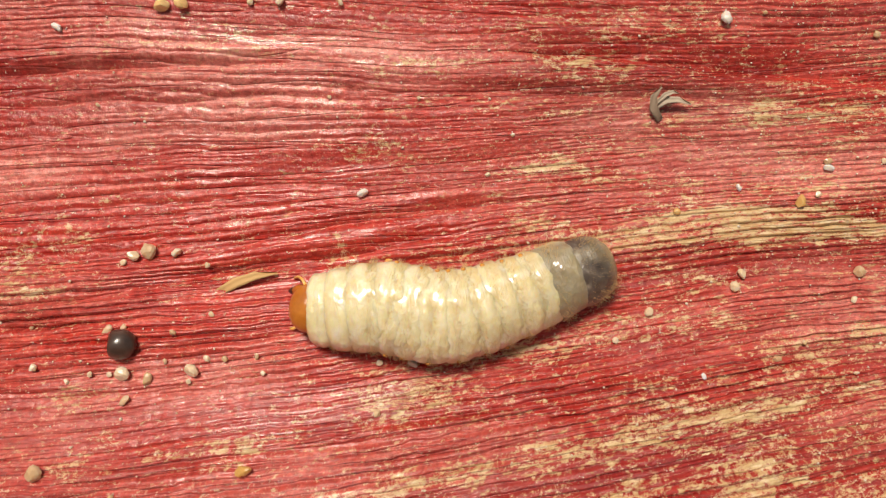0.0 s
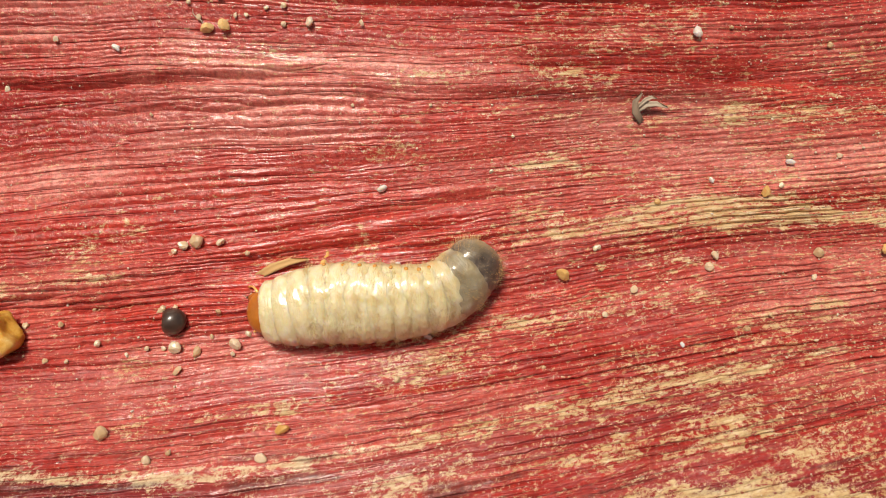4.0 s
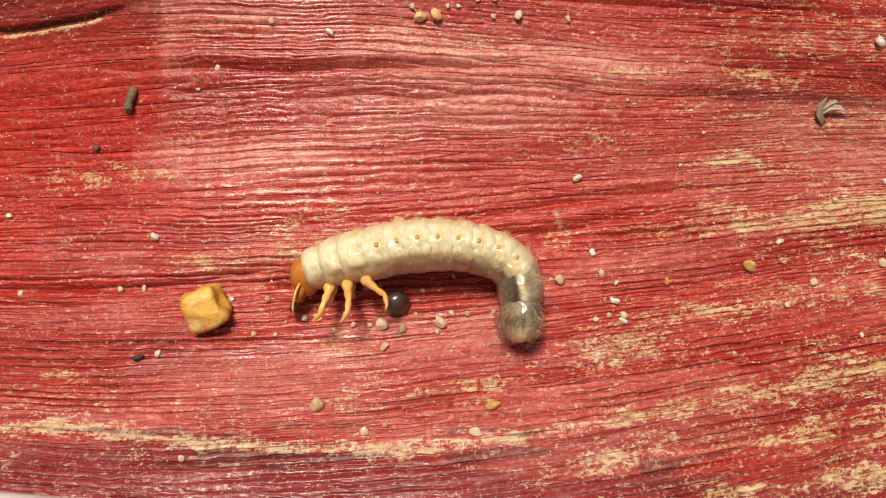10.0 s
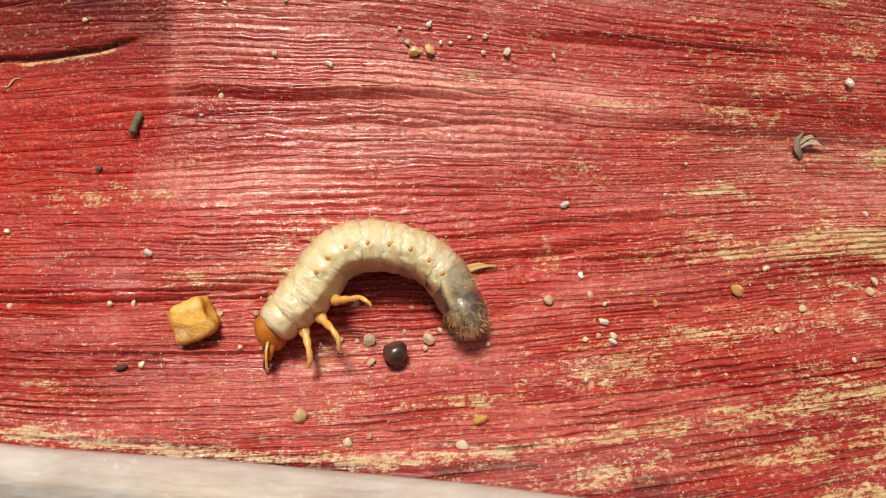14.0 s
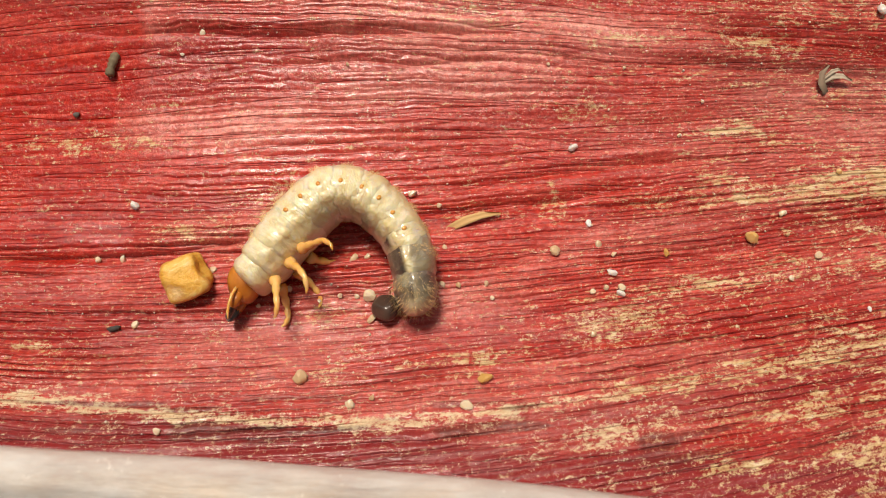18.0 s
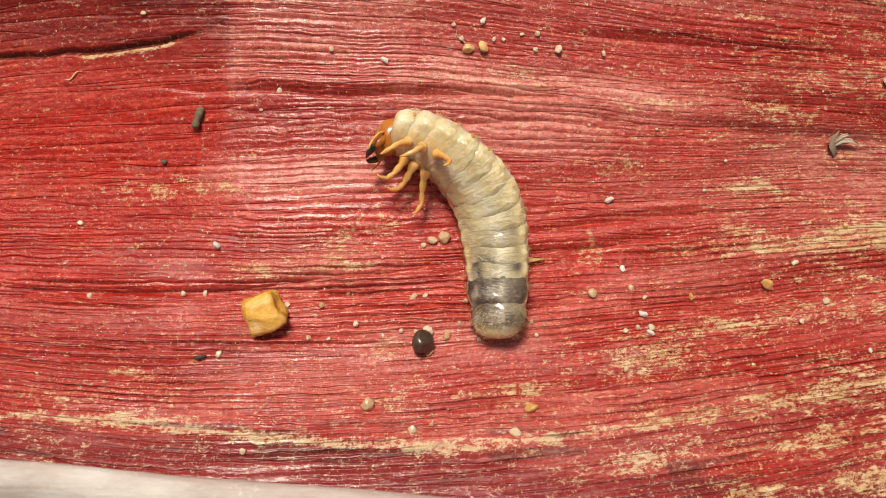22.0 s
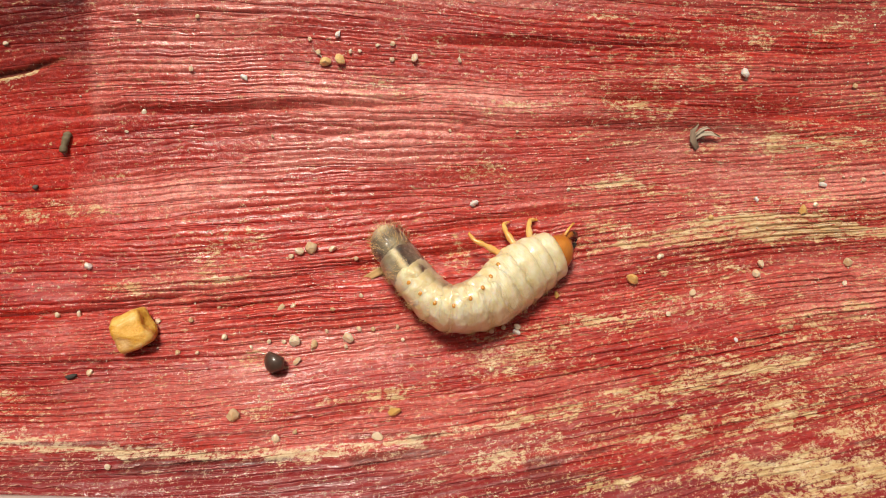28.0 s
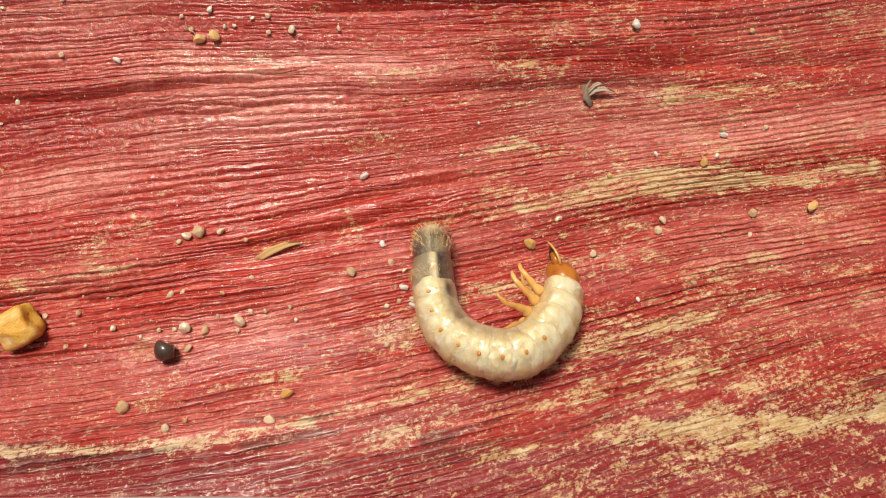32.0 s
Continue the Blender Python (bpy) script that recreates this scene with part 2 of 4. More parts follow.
def grain_material(name, low, high, clear=0.25):
    n = Nodes(name, 0.22 if clear else 0.75)
    n.b.inputs["Transmission Weight"].default_value = clear * 0.5
    info = n.t.nodes.new("ShaderNodeObjectInfo").outputs["Random"]
    a = n.math("ADD", n.math("MULTIPLY", info, 0.5), n.math("MULTIPLY", n.noise(900, 4, 0.6), 0.5))
    n.color(n.ramp(a, [(0.3, low), (0.7, high)]))
    n.subsurface(clear, (1, 0.75, 0.5), 0.0006)
    n.bump(n.noise(2500, 4, 0.6), 0.00006, 0.8)
    return n.m


def pebble_material():
    n = Nodes("ochre_pebble", 0.32)
    a = n.noise(1, 6, 0.7, (340, 560, 420), distort=0.4)
    c = n.ramp(a, [(0.30, (0.50, 0.20, 0.020)), (0.46, (0.70, 0.36, 0.050)), (0.60, (0.80, 0.50, 0.13)), (0.74, (0.88, 0.72, 0.40))])
    c = n.mix(n.ramp(n.noise(300, 4, 0.6, shift=(3, 3, 3)), [(0.55, 0.0), (0.72, 0.7)]), c, (0.90, 0.72, 0.42))
    n.color(c)
    n.subsurface(0.2, (1, 0.7, 0.3), 0.0008)
    n.bump(a, 0.00035, 0.8)
    n.bump(n.noise(1700, 5, 0.7), 0.00025, 0.9)
    return n.m


SHEATH, RIM, SOIL, SKIN = sheath_material(), rim_material(), soil_material(), skin_material()
HEAD = chitin("head_capsule", (0.33, 0.09, 0.010), (0.56, 0.20, 0.026))
LEG = chitin("leg_cuticle", (0.66, 0.33, 0.080), (0.82, 0.53, 0.20), 0.22).subsurface(0.6, (1, 0.6, 0.2), 0.0006).m
BLACK = chitin("mandible_tip", (0.012, 0.008, 0.007), (0.035, 0.020, 0.014), 0.2).m
HEAD = HEAD.m
SPIRACLE = chitin("spiracle", (0.50, 0.18, 0.02), (0.68, 0.32, 0.06), 0.25).m
HAIR = chitin("seta", (0.62, 0.38, 0.14), (0.80, 0.58, 0.30), 0.4).m
SAND = grain_material("sand", (0.62, 0.42, 0.24), (0.86, 0.72, 0.54), 0.4)
AMBER = grain_material("amber_sand", (0.60, 0.34, 0.10), (0.80, 0.54, 0.24))
QUARTZ = grain_material("white_quartz", (0.78, 0.72, 0.66), (0.92, 0.90, 0.88), 0.35)
PEBBLE = pebble_material()
SEED = chitin("seed_coat", (0.020, 0.012, 0.010), (0.085, 0.050, 0.036), 0.30).m
TWIG = grain_material("brown_twig", (0.14, 0.10, 0.055), (0.36, 0.28, 0.17), 0.0)
DARK = grain_material("dark_crumb", (0.03, 0.025, 0.022), (0.10, 0.085, 0.07), 0.0)
STRAW = grain_material("straw_fibre", (0.56, 0.34, 0.14), (0.80, 0.60, 0.33), 0.0)
DRY = grain_material("dry_scrap", (0.28, 0.20, 0.14), (0.46, 0.37, 0.28), 0.0)


# ---- the sheath ----
TABLES = {}


def value_noise(x, y, seed):
    """Smooth lattice noise from -1 to 1 on arrays."""
    if seed not in TABLES:
        TABLES[seed] = np.random.RandomState(seed).rand(256, 256) * 2 - 1
    table = TABLES[seed]
    i, j = np.floor(x).astype(int), np.floor(y).astype(int)
    u, v = x - i, y - j
    u, v = u * u * (3 - 2 * u), v * v * (3 - 2 * v)
    g = lambda a, b: table[(i + a) % 256, (j + b) % 256]
    return (g(0, 0) * (1 - u) + g(1, 0) * u) * (1 - v) + (g(0, 1) * (1 - u) + g(1, 1) * u) * v


def bed(x, y):
    """Height of the sheath's hollow in millimetres, without its wrinkles."""
    return 4.283 - 0.0354 * x - 0.0808 * y - 0.0004 * x * x - 0.00067 * x * y + 0.00801 * y * y - 7.98e-5 * y ** 3


def smooth(a, b, v):
    q = np.clip((v - a) / (b - a), 0, 1)
    return q * q * (3 - 2 * q)


def grain_line(x, y):
    """Across-grain coordinate: the fibres fan out from the far end and bend up along the sheath."""
    u, v = np.clip(x, -110, 85) / 50, np.clip(y, -36, 45) / 25
    return y - 5.14 * u - 0.85 * u * u + 0.02 * u ** 3 + 5.05 * u * v + 0.56 * u * u * v + 1.23 * u * v * v - 0.92 * u ** 3 * v - 0.16 * u * u * v * v - 0.57 * u * v ** 3


def flow(x, y):
    """The across-grain coordinate with the fibres' own small waves."""
    return grain_line(x, y) + 0.7 * value_noise(x / 34, y / 22, 3) + 0.22 * value_noise(x / 11, y / 9, 4)


# long furrows in the skin: both ends, depth and half width
FURROWS = [(-66, 17.8, -14, 19.3, 1.0, 0.9), (-57, 30.0, -36, 31.3, 0.5, 0.6), (-85, -10.3, -37, -8.2, 1.5, 1.5), (-55, -8.3, 1, 1.4, 1.0, 1.2), (-23, 0.2, 9, 5.7, 0.7, 0.9), (10, 20.6, 60, 17.8, 1.1, 1.8), (4, 16.6, 52, 15.4, 0.6, 1.0), (-26, -2.6, 6, -0.4, 0.6, 0.8), (-42, 14.8, -18, 15.6, 0.35, 0.5), (-20, -20.5, 40, -13.0, 0.5, 0.7), (-70, -16.5, -24, -14.5, 0.4, 0.7), (-12, 27.6, 50, 27.2, 0.6, 0.9)]


def furrows(x, y):
    h = np.zeros_like(x)
    for x0, y0, x1, y1, deep, wide in FURROWS:
        q = (x - x0) / (x1 - x0)
        d = y - (y0 + (y1 - y0) * q) + 0.5 * value_noise(x / 9, x * 0 + y0, 43) + 0.15 * value_noise(x / 2.5, x * 0 + y0, 44)
        ends = smooth(-0.15, 0.12, q) * smooth(1.15, 0.88, q)
        # a sharp near side, a long slope on the far side
        h -= deep * ends * np.where(d > 0, np.exp(-d / wide), np.exp(d * 3.2 / wide))
        h += 0.40 * deep * ends * np.exp(-((d - 1.5 * wide) / (0.75 * wide)) ** 2)
    return h


def wrinkles(x, y):
    """Soft long folds, and rounded ribs with narrow wavy creases between them that run along the fibre."""
    w = flow(x, y)
    h = 0.55 * value_noise(x / 60, w / 6.5, 11) + 0.17 * value_noise(x / 40, w / 2.4, 12) + 0.9 * furrows(x, y)
    wave = 0.50 * value_noise(x / 34, w / 4.5, 13) + 0.13 * value_noise(x / 9, w / 2.2, 14) + 0.13 * value_noise(x / 2.1, w / 1.2, 17) + 0.07 * value_noise(x / 0.8, w / 0.6, 18)
    deep = smooth(-0.5, 0.6, value_noise(x / 13, w / 3.0, 15))
    ribbed = (0.45 + 0.70 * smooth(8, -4, w)) * (1 + 0.5 * smooth(-5, 25, x) * smooth(-4, 8, w))
    h += ribbed * (0.10 + 0.46 * deep) * np.abs(np.sin(np.pi * (w / 0.92 + wave))) ** 0.55
    part_way = smooth(-0.3, 0.6, value_noise(x / 8, w / 1.8, 16))
    h += ribbed * (0.06 + 0.24 * part_way) * np.abs(np.sin(np.pi * (w / 0.47 + 2.0 * wave + 0.35 * value_noise(x / 6, w / 0.9, 20)))) ** 0.6
    h += 0.045 * (np.abs(value_noise(x / 0.9, y / 1.2, 19)) + 0.002) ** 0.6
    # the bare skin at the far end is smoother
    bare = smooth(-54, -62, x) * smooth(-8, 4, y)
    return h * (1 - 0.6 * bare) - 0.40


# worn places: centre, half length, half width
WORN_A = [(14.4, 19.5, 4.1, 1.4), (36.2, 15.0, 4.2, 1.5), (42.0, 14.8, 5.6, 1.3), (11.5, 9.0, 3.8, 1.0), (16.7, 7.5, 2.1, 0.6), (-22.3, 21.1, 5.4, 0.8), (-0.6, 19.6, 4.1, 0.5), (-43.8, -2.2, 3.0, 2.6), (-41.3, -4.9, 2.7, 0.8), (-53.6, -5.7, 3.4, 0.7), (-38.1, 1.2, 1.4, 1.4), (-6.0, 10.9, 2.7, 0.7), (-60.3, 4.6, 3.4, 0.8), (-56.7, 9.7, 2.0, 0.4), (-35.7, -14.8, 1.6, 1.0)]
WORN_B = [(31.5, -15.8, 8.7, 1.15), (16.6, -18.9, 9.8, 1.0), (30.7, -22.3, 2.6, 1.2), (-1.4, -14.6, 5.3, 1.7), (8.7, -10.1, 12.1, 0.9), (26.4, 2.5, 18.0, 1.1), (9.8, 2.8, 2.8, 1.0), (39.4, -9.4, 4.1, 1.4), (-19.5, -19.3, 5.2, 0.5), (-14.1, -24.4, 8.5, 0.4)]
WORN_C = [(-72.8, 22.6, 5.2, 0.5), (-68.1, -19.3, 2.2, 0.6), (-76.3, -23.3, 2.9, 0.4), (-35.2, -20.4, 1.4, 1.1), (-19.3, -2.7, 3.0, 0.5), (-10.1, -0.4, 0.9, 1.5), (-67.6, 4.4, 4.6, 0.8), (42.4, -28.5, 12.2, 0.9), (31.1, -20.7, 3.6, 1.9), (50.6, 2.8, 13.9, 1.1), (43.4, 14.8, 11.6, 0.9), (16.2, -23.8, 7.0, 0.7), (39.5, -24.2, 2.8, 0.8), (56.4, -10.4, 2.3, 0.9), (-4.8, -26.6, 4.1, 0.45)]


# long worn streaks: both ends, sag of the middle, half width, strength
STREAKS = [(-84, -25.2, -58, -25.3, 0.3, 0.50, 0.95), (-60, -25.4, -33, -26.3, -0.1, 0.60, 1.0), (-36, -26.4, -14, -24.2, -0.5, 0.5, 0.9), (-16, -24.6, 6, -20.5, -0.2, 0.7, 0.7), (8, -0.6, 30, 2.0, 0.2, 0.45, 0.9), (26, 1.6, 64, 3.8, 0.4, 1.15, 1.0), (22, 3.2, 42, 4.8, 0.2, 0.7, 0.8), (28, -27.6, 66, -28.4, 0.2, 1.4, 0.9), (4, -29.6, 30, -28.0, 0, 0.7, 0.6)]


def worn_mask(x, y):
    w = flow(x, y)
    m = np.zeros_like(x)
    jx, jy = x + 1.6 * value_noise(x / 2.2, y / 1.1, 21), y + 0.6 * value_noise(x / 2.2, y / 0.9, 22) + 0.25 * value_noise(x / 0.7, y / 0.4, 27)
    jw = jy - y + grain_line(x, y)
    for cx, cy, a, b in WORN_A + WORN_B + WORN_C:
        m = np.maximum(m, np.exp(-0.8 * (((jx - cx) / a) ** 2 + ((jw - grain_line(cx, cy)) / b) ** 2) ** 0.95))
    strip = np.zeros_like(x)
    for x0, y0, x1, y1, sag, wide, full in STREAKS:
        q = (x - x0) / (x1 - x0)
        mid = y0 + (y1 - y0) * q + 4 * sag * q * (1 - q) + 0.5 * value_noise(x / 6, x * 0 + y0, 28)
        width = wide * (0.8 + 0.6 * value_noise(x / 3.5, x * 0 + x0, 29))
        strip = np.maximum(strip, full * smooth(-0.06, 0.05, q) * smooth(1.06, 0.95, q) * np.exp(-((jy - mid) / np.maximum(width, 0.15)) ** 2))
    grain = 0.5 * value_noise(x / 5, w / 0.8, 23) + 0.35 * value_noise(x / 2, w / 0.4, 24)
    some = smooth(-30, 40, x) + 0.3 * smooth(-10, -24, y) + 0.25
    spread = 0.11 * smooth(-25, 45, x) + 0.07 * smooth(-10, -26, y) + 0.20 * np.minimum(some, 1) * smooth(0.22, 0.5, value_noise(jx / 6.5, jy / 1.6, 25)) + 0.2 * some * smooth(0.4, 0.6, value_noise(jx / 2.2, jy / 1.0, 26))
    return np.clip(np.maximum(0.52 * m ** 0.8, 0.85 * strip) + 0.28 * grain * (0.40 + m) + spread + 0.02, 0, 1)


def loft(name, points, material, parent=None, attrs=None, closed=False, flip=False):
    """A mesh from a grid of points (rows, columns, 3), in metres."""
    r, c = points.shape[:2]
    k = np.arange(r * c).reshape(r, c)
    if closed:
        k = np.concatenate([k, k[:, :1]], 1)
    q = np.stack([k[:-1, :-1], k[:-1, 1:], k[1:, 1:], k[1:, :-1]], -1).reshape(-1, 4)
    if flip:
        q = q[:, ::-1]
    me = bpy.data.meshes.new(name)
    me.vertices.add(r * c)
    me.vertices.foreach_set("co", points.reshape(-1).astype(np.float32))
    me.loops.add(q.size)
    me.loops.foreach_set("vertex_index", q.reshape(-1).astype(np.int32))
    me.polygons.add(len(q))
    me.polygons.foreach_set("loop_start", (np.arange(len(q)) * 4).astype(np.int32))
    me.update(calc_edges=True)
    me.polygons.foreach_set("use_smooth", np.ones(len(q), bool))
    for key, val in (attrs or {}).items():
        val = np.asarray(val)
        kind, field = ("FLOAT_VECTOR", "vector") if val.shape == points.shape else ("FLOAT", "value")
        me.attributes.new(key, kind, "POINT").data.foreach_set(field, val.reshape(-1).astype(np.float32))
    me.materials.append(material)
    ob = new(name, me)
    ob.parent = parent
    return ob


def part(name, bm, material, parent, label=""):
    me = bpy.data.meshes.new(name)
    bm.to_mesh(me)
    bm.free()
    for p in me.polygons:
        p.use_smooth = True
    me.materials.append(material)
    ob = new(name, me)
    ob.parent = parent
    return tagged(ob, label) if label else ob


def rim_line(x):
    return -26.85 - 0.1003 * x - 0.00071 * x * x, 39.5 - 0.0115 * x


def build_sheath():
    sheath = tagged(new("leaf_sheath"), "dry red plant sheath, hollow, wrinkled lengthwise and worn to straw-coloured fibre", "leaf sheath")
    xs = np.concatenate([np.linspace(-170, -106, 40), np.arange(-105, -90, 0.5), np.arange(-90, 62, 0.2), np.arange(62, 76, 0.5), np.linspace(77, 150, 40)])
    ys = np.concatenate([np.arange(-36, -30, 0.15), np.arange(-30, 38, 0.08), np.arange(38, 46, 0.2), np.linspace(46.5, 80, 60)])
    x, y = np.meshgrid(xs, ys, indexing="ij")
    yy = np.minimum(y, 50)
    z = bed(x * smooth(260, 60, np.abs(x)), yy) + 0.45 * np.maximum(y - 50, 0) + wrinkles(x, y)
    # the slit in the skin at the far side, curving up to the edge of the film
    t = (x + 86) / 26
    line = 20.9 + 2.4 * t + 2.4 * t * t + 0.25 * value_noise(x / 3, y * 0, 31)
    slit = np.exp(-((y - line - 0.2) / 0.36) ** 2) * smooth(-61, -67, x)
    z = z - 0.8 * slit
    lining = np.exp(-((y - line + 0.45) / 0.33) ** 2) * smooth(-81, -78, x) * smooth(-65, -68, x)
    worn = np.maximum(worn_mask(x, y) * (1 - 0.9 * smooth(-56, -62, x) * smooth(6, 12, y)), 0.95 * lining)
    w = flow(x, y)
    cut = smooth(-60.2, -58.6, x + 0.9 * value_noise(x / 3, y / 4, 32) + 3.5 * smooth(17, 5, y))
    film_sheen = smooth(1, 9, y) * (1 - 0.40 * smooth(20, 30, y)) * (1 - 0.6 * smooth(13, 20, y) * smooth(-5, 20, x))
    # pale: film and glossy ribs, their whitish sheen put into the colour
    pale = 0.24 + 1.15 * cut * film_sheen * (1 - 0.62 * smooth(-14, 12, x) + 0.62 * smooth(14, 42, x)) + 0.40 * smooth(10, 34, x) * smooth(4, -6, y) * smooth(-24, -12, y) + 0.62 * smooth(-70, -50, x) * smooth(8, -4, y) * (1 - 0.4 * smooth(-8, -24, y))
    pale = pale * (0.25 + 0.75 * smooth(-0.45, 0.35, value_noise(x / 24, w / 5, 33))) + 0.8 * np.exp(-((x + 61) / 2.2) ** 2 - ((y - 25.4) / 0.9) ** 2)
    # deep red far corner and edge; the right-hand band colours in the valley's shade
    deep = smooth(-57.5, -60.5, x) * (0.05 + 0.95 * smooth(18, 25, y + 3 * value_noise(x / 9, y / 5, 36))) * (0.8 + 0.2 * value_noise(x / 12, w / 2, 37)) + 0.30 * smooth(24, 34, y) + 0.5 * smooth(0, 14, x) * smooth(44, 30, x) * np.exp(-((y - 17.5) / 4.5) ** 2)
    wet = np.exp(-((x + 62) / 8) ** 2 - ((y + 6.5) / 1.4) ** 2) + np.exp(-((x + 22) / 7) ** 2 - ((y - 22.5) / 1.3) ** 2) + smooth(36, 52, x) * smooth(14, 20, y)
    maroon = smooth(-25.8, -29, y + 1.5 * value_noise(x / 15, y / 3, 34)) * 0.75 + 0.30 * smooth(0.15, 0.5, value_noise(x / 26, w / 3.4, 38)) * smooth(-4, -16, y) + 0.20 * smooth(-6, -18, y) + 0.30 * smooth(5, 30, x) * smooth(-17, -26, y)
    dark_tone = np.clip(slit * 1.3 - lining * 1.1, 0, 1) * 0.95 + 0.7 * smooth(0.36, 0.65, value_noise(x / 7, w / 0.7, 35)) * smooth(-22.5, -25, y) * smooth(-31, -27, y - 0.05 * np.maximum(x, 0))
    inner = loft("inner_face", np.stack([x, y, z], -1) * MM, SHEATH, sheath, {"worn": worn, "pale": pale, "maroon": np.clip(maroon, 0, 1), "bare": smooth(-57, -62, x) * smooth(-8, 4, y), "wet": np.clip(wet, 0, 1), "grain": np.stack([x, w, 0 * x], -1) * MM, "bleach": smooth(-21.5, -23.5, y) * smooth(8, -8, x), "dark_tone": np.clip(dark_tone, 0, 1), "deep": deep}, flip=True)
    tagged(inner, "wrinkled red skin with straw-coloured scuffs")
    # the near margin: rises, leans in and rolls outwards
    xs = np.linspace(-170, 150, 321)
    v = np.linspace(0, 1, 120)
    rows, crest, tan, rot = [], [], [], []
    for q in xs:
        qc = max(-95.0, min(q, 75.0))
        ye, ze = rim_line(qc)
        zb = float(bed(qc, -35.5))
        cs = np.array([(-35.5, zb - 0.6), (-37.5, zb + 6), (ye - 7, ze - 9), (ye - 2, ze - 3), (ye - 0.2, ze - 0.3), (ye - 0.9, ze + 0.5), (ye - 4, ze + 0.9), (ye - 10, ze - 1.5), (ye - 18, ze - 9), (ye - 25, ze - 22), (ye - 28, ze - 40), (ye - 26, ze - 52)])
        s = np.concatenate([[0], np.cumsum(np.hypot(*np.diff(cs, axis=0).T))])
        s /= s[-1]
        wob = 0.5 * value_noise(np.array([q / 17.0]), np.array([0.3]), 41)[0]
        yy, zz = np.interp(v, s, cs[:, 0]) + wob, np.interp(v, s, cs[:, 1])
        for _ in range(2):
            yy[1:-1], zz[1:-1] = (yy[:-2] + 2 * yy[1:-1] + yy[2:]) / 4, (zz[:-2] + 2 * zz[1:-1] + zz[2:]) / 4
        lip = v - s[4]
        along = q + 3 * value_noise(np.full_like(v, q / 6), v * 40, 45)
        crest.append(np.exp(-(lip / 0.022) ** 2))
        tan.append(smooth(-70, -25, along) * smooth(0.0, 0.04, lip))
        rot.append(smooth(-6, 2, along) * smooth(0.015, 0.03, lip))
        rows.append(np.stack([np.full_like(v, q), yy, zz + 0.25 * value_noise(np.full_like(v, q / 20), v * 60, 42)], -1))
    tagged(loft("rolled_edge", np.array(rows) * MM, RIM, sheath, {"crest": np.array(crest), "tan": np.array(tan), "rot": np.array(rot)}), "pale bleached margin rolled outwards")
    return sheath


def build_ground():
    g = np.concatenate([-np.geomspace(150, 0.4, 40), np.linspace(-0.35, 0.35, 141), np.geomspace(0.4, 150, 40)])
    x, y = np.meshgrid(g, g, indexing="ij")
    near = smooth(3, 0.5, np.hypot(x, y))
    z = -0.016 + near * (0.004 * value_noise(x / 0.03, y / 0.03, 51) + 0.0015 * value_noise(x / 0.008, y / 0.008, 52))
    tagged(loft("ground", np.stack([x, y, z], -1), SOIL, flip=True), "bare brown soil under the sheath", "ground", kind="structure")


build_sheath()
build_ground()


# ---- loose things lying on the sheath ----
def top(x, y):
    a, b = np.array([float(x)]), np.array([float(y)])
    return float(bed(a, b)[0] + wrinkles(a, b)[0])


def lump(rx, ry, rz, seed, facets=10, rough=0.10, sub=2):
    """A worn, faceted stone: a ball cut by random planes."""
    rng = random.Random(seed)
    bm = bmesh.new()
    bmesh.ops.create_icosphere(bm, subdivisions=sub, radius=1.0)
    cuts = []
    for _ in range(facets):
        d = Vector((rng.gauss(0, 1), rng.gauss(0, 1), rng.gauss(0, 1))).normalized()
        cuts.append((d, rng.uniform(0.55, 0.88)))
    for v in bm.verts:
        p = v.co.copy()
        for d, lim in cuts:
            over = p.dot(d) - lim
            if over > 0:
                p -= d * over * 0.92
        p *= 1 + rough * noise.noise(p * 2.2 + Vector((seed * 1.7, 0, 0)))
        v.co = Vector((p.x * rx, p.y * ry, p.z * rz)) * MM
    return bm


STONES = {}


def sand_grain(x, y, size, material, label, name="sand_grain", group="sand grains on the sheath"):
    key = (material.name, random.randrange(5))
    if key not in STONES:
        me = bpy.data.meshes.new(name)
        bm = lump(0.5, 0.42, 0.34, len(STONES) * 7 + 3)
        bm.to_mesh(me)
        bm.free()
        me.materials.append(material)
        STONES[key] = me
    ob = new(name, STONES[key])
    ob.matrix_basis = pose(x * MM, y * MM, (top(x, y) + 0.26 * size) * MM, random.uniform(-15, 15), random.uniform(-15, 15), random.uniform(0, 360)) @ Matrix.Diagonal((size * random.uniform(0.9, 1.15), size * random.uniform(0.85, 1.1), size, 1))
    return tagged(ob, label, "sand grain", group)


GRAINS_A = [(-24.6, 26.4, 0.7), (-23.3, 26.4, 0.7), (-19.0, 25.4, 0.7), (-15.9, 25.6, 1.2), (-9.8, 25.5, 0.8), (-46.0, 23.8, 0.8), (-52.8, 18.3, 0.8), (-11.1, 16.0, 0.5), (-1.8, 16.0, 0.5), (-55.1, 15.6, 0.5), (-35.3, 15.1, 0.5), (5.4, 8.2, 0.6), (-29.9, -0.1, 1.8), (-27.0, -0.2, 1.2), (-32.6, -1.3, 0.8), (-23.8, -1.5, 0.7), (-33.6, -8.3, 1.1), (-31.6, -12.6, 1.7), (-40.8, -12.1, 0.9), (-31.1, -15.2, 1.2), (-44.1, -14.1, 0.7), (-38.5, -21.7, 1.7), (-20.1, -24.1, 1.4), (-2.1, -10.7, 1.1), (-3.9, -10.8, 0.8), (18.6, -9.0, 0.8), (18.1, -1.0, 0.7)]
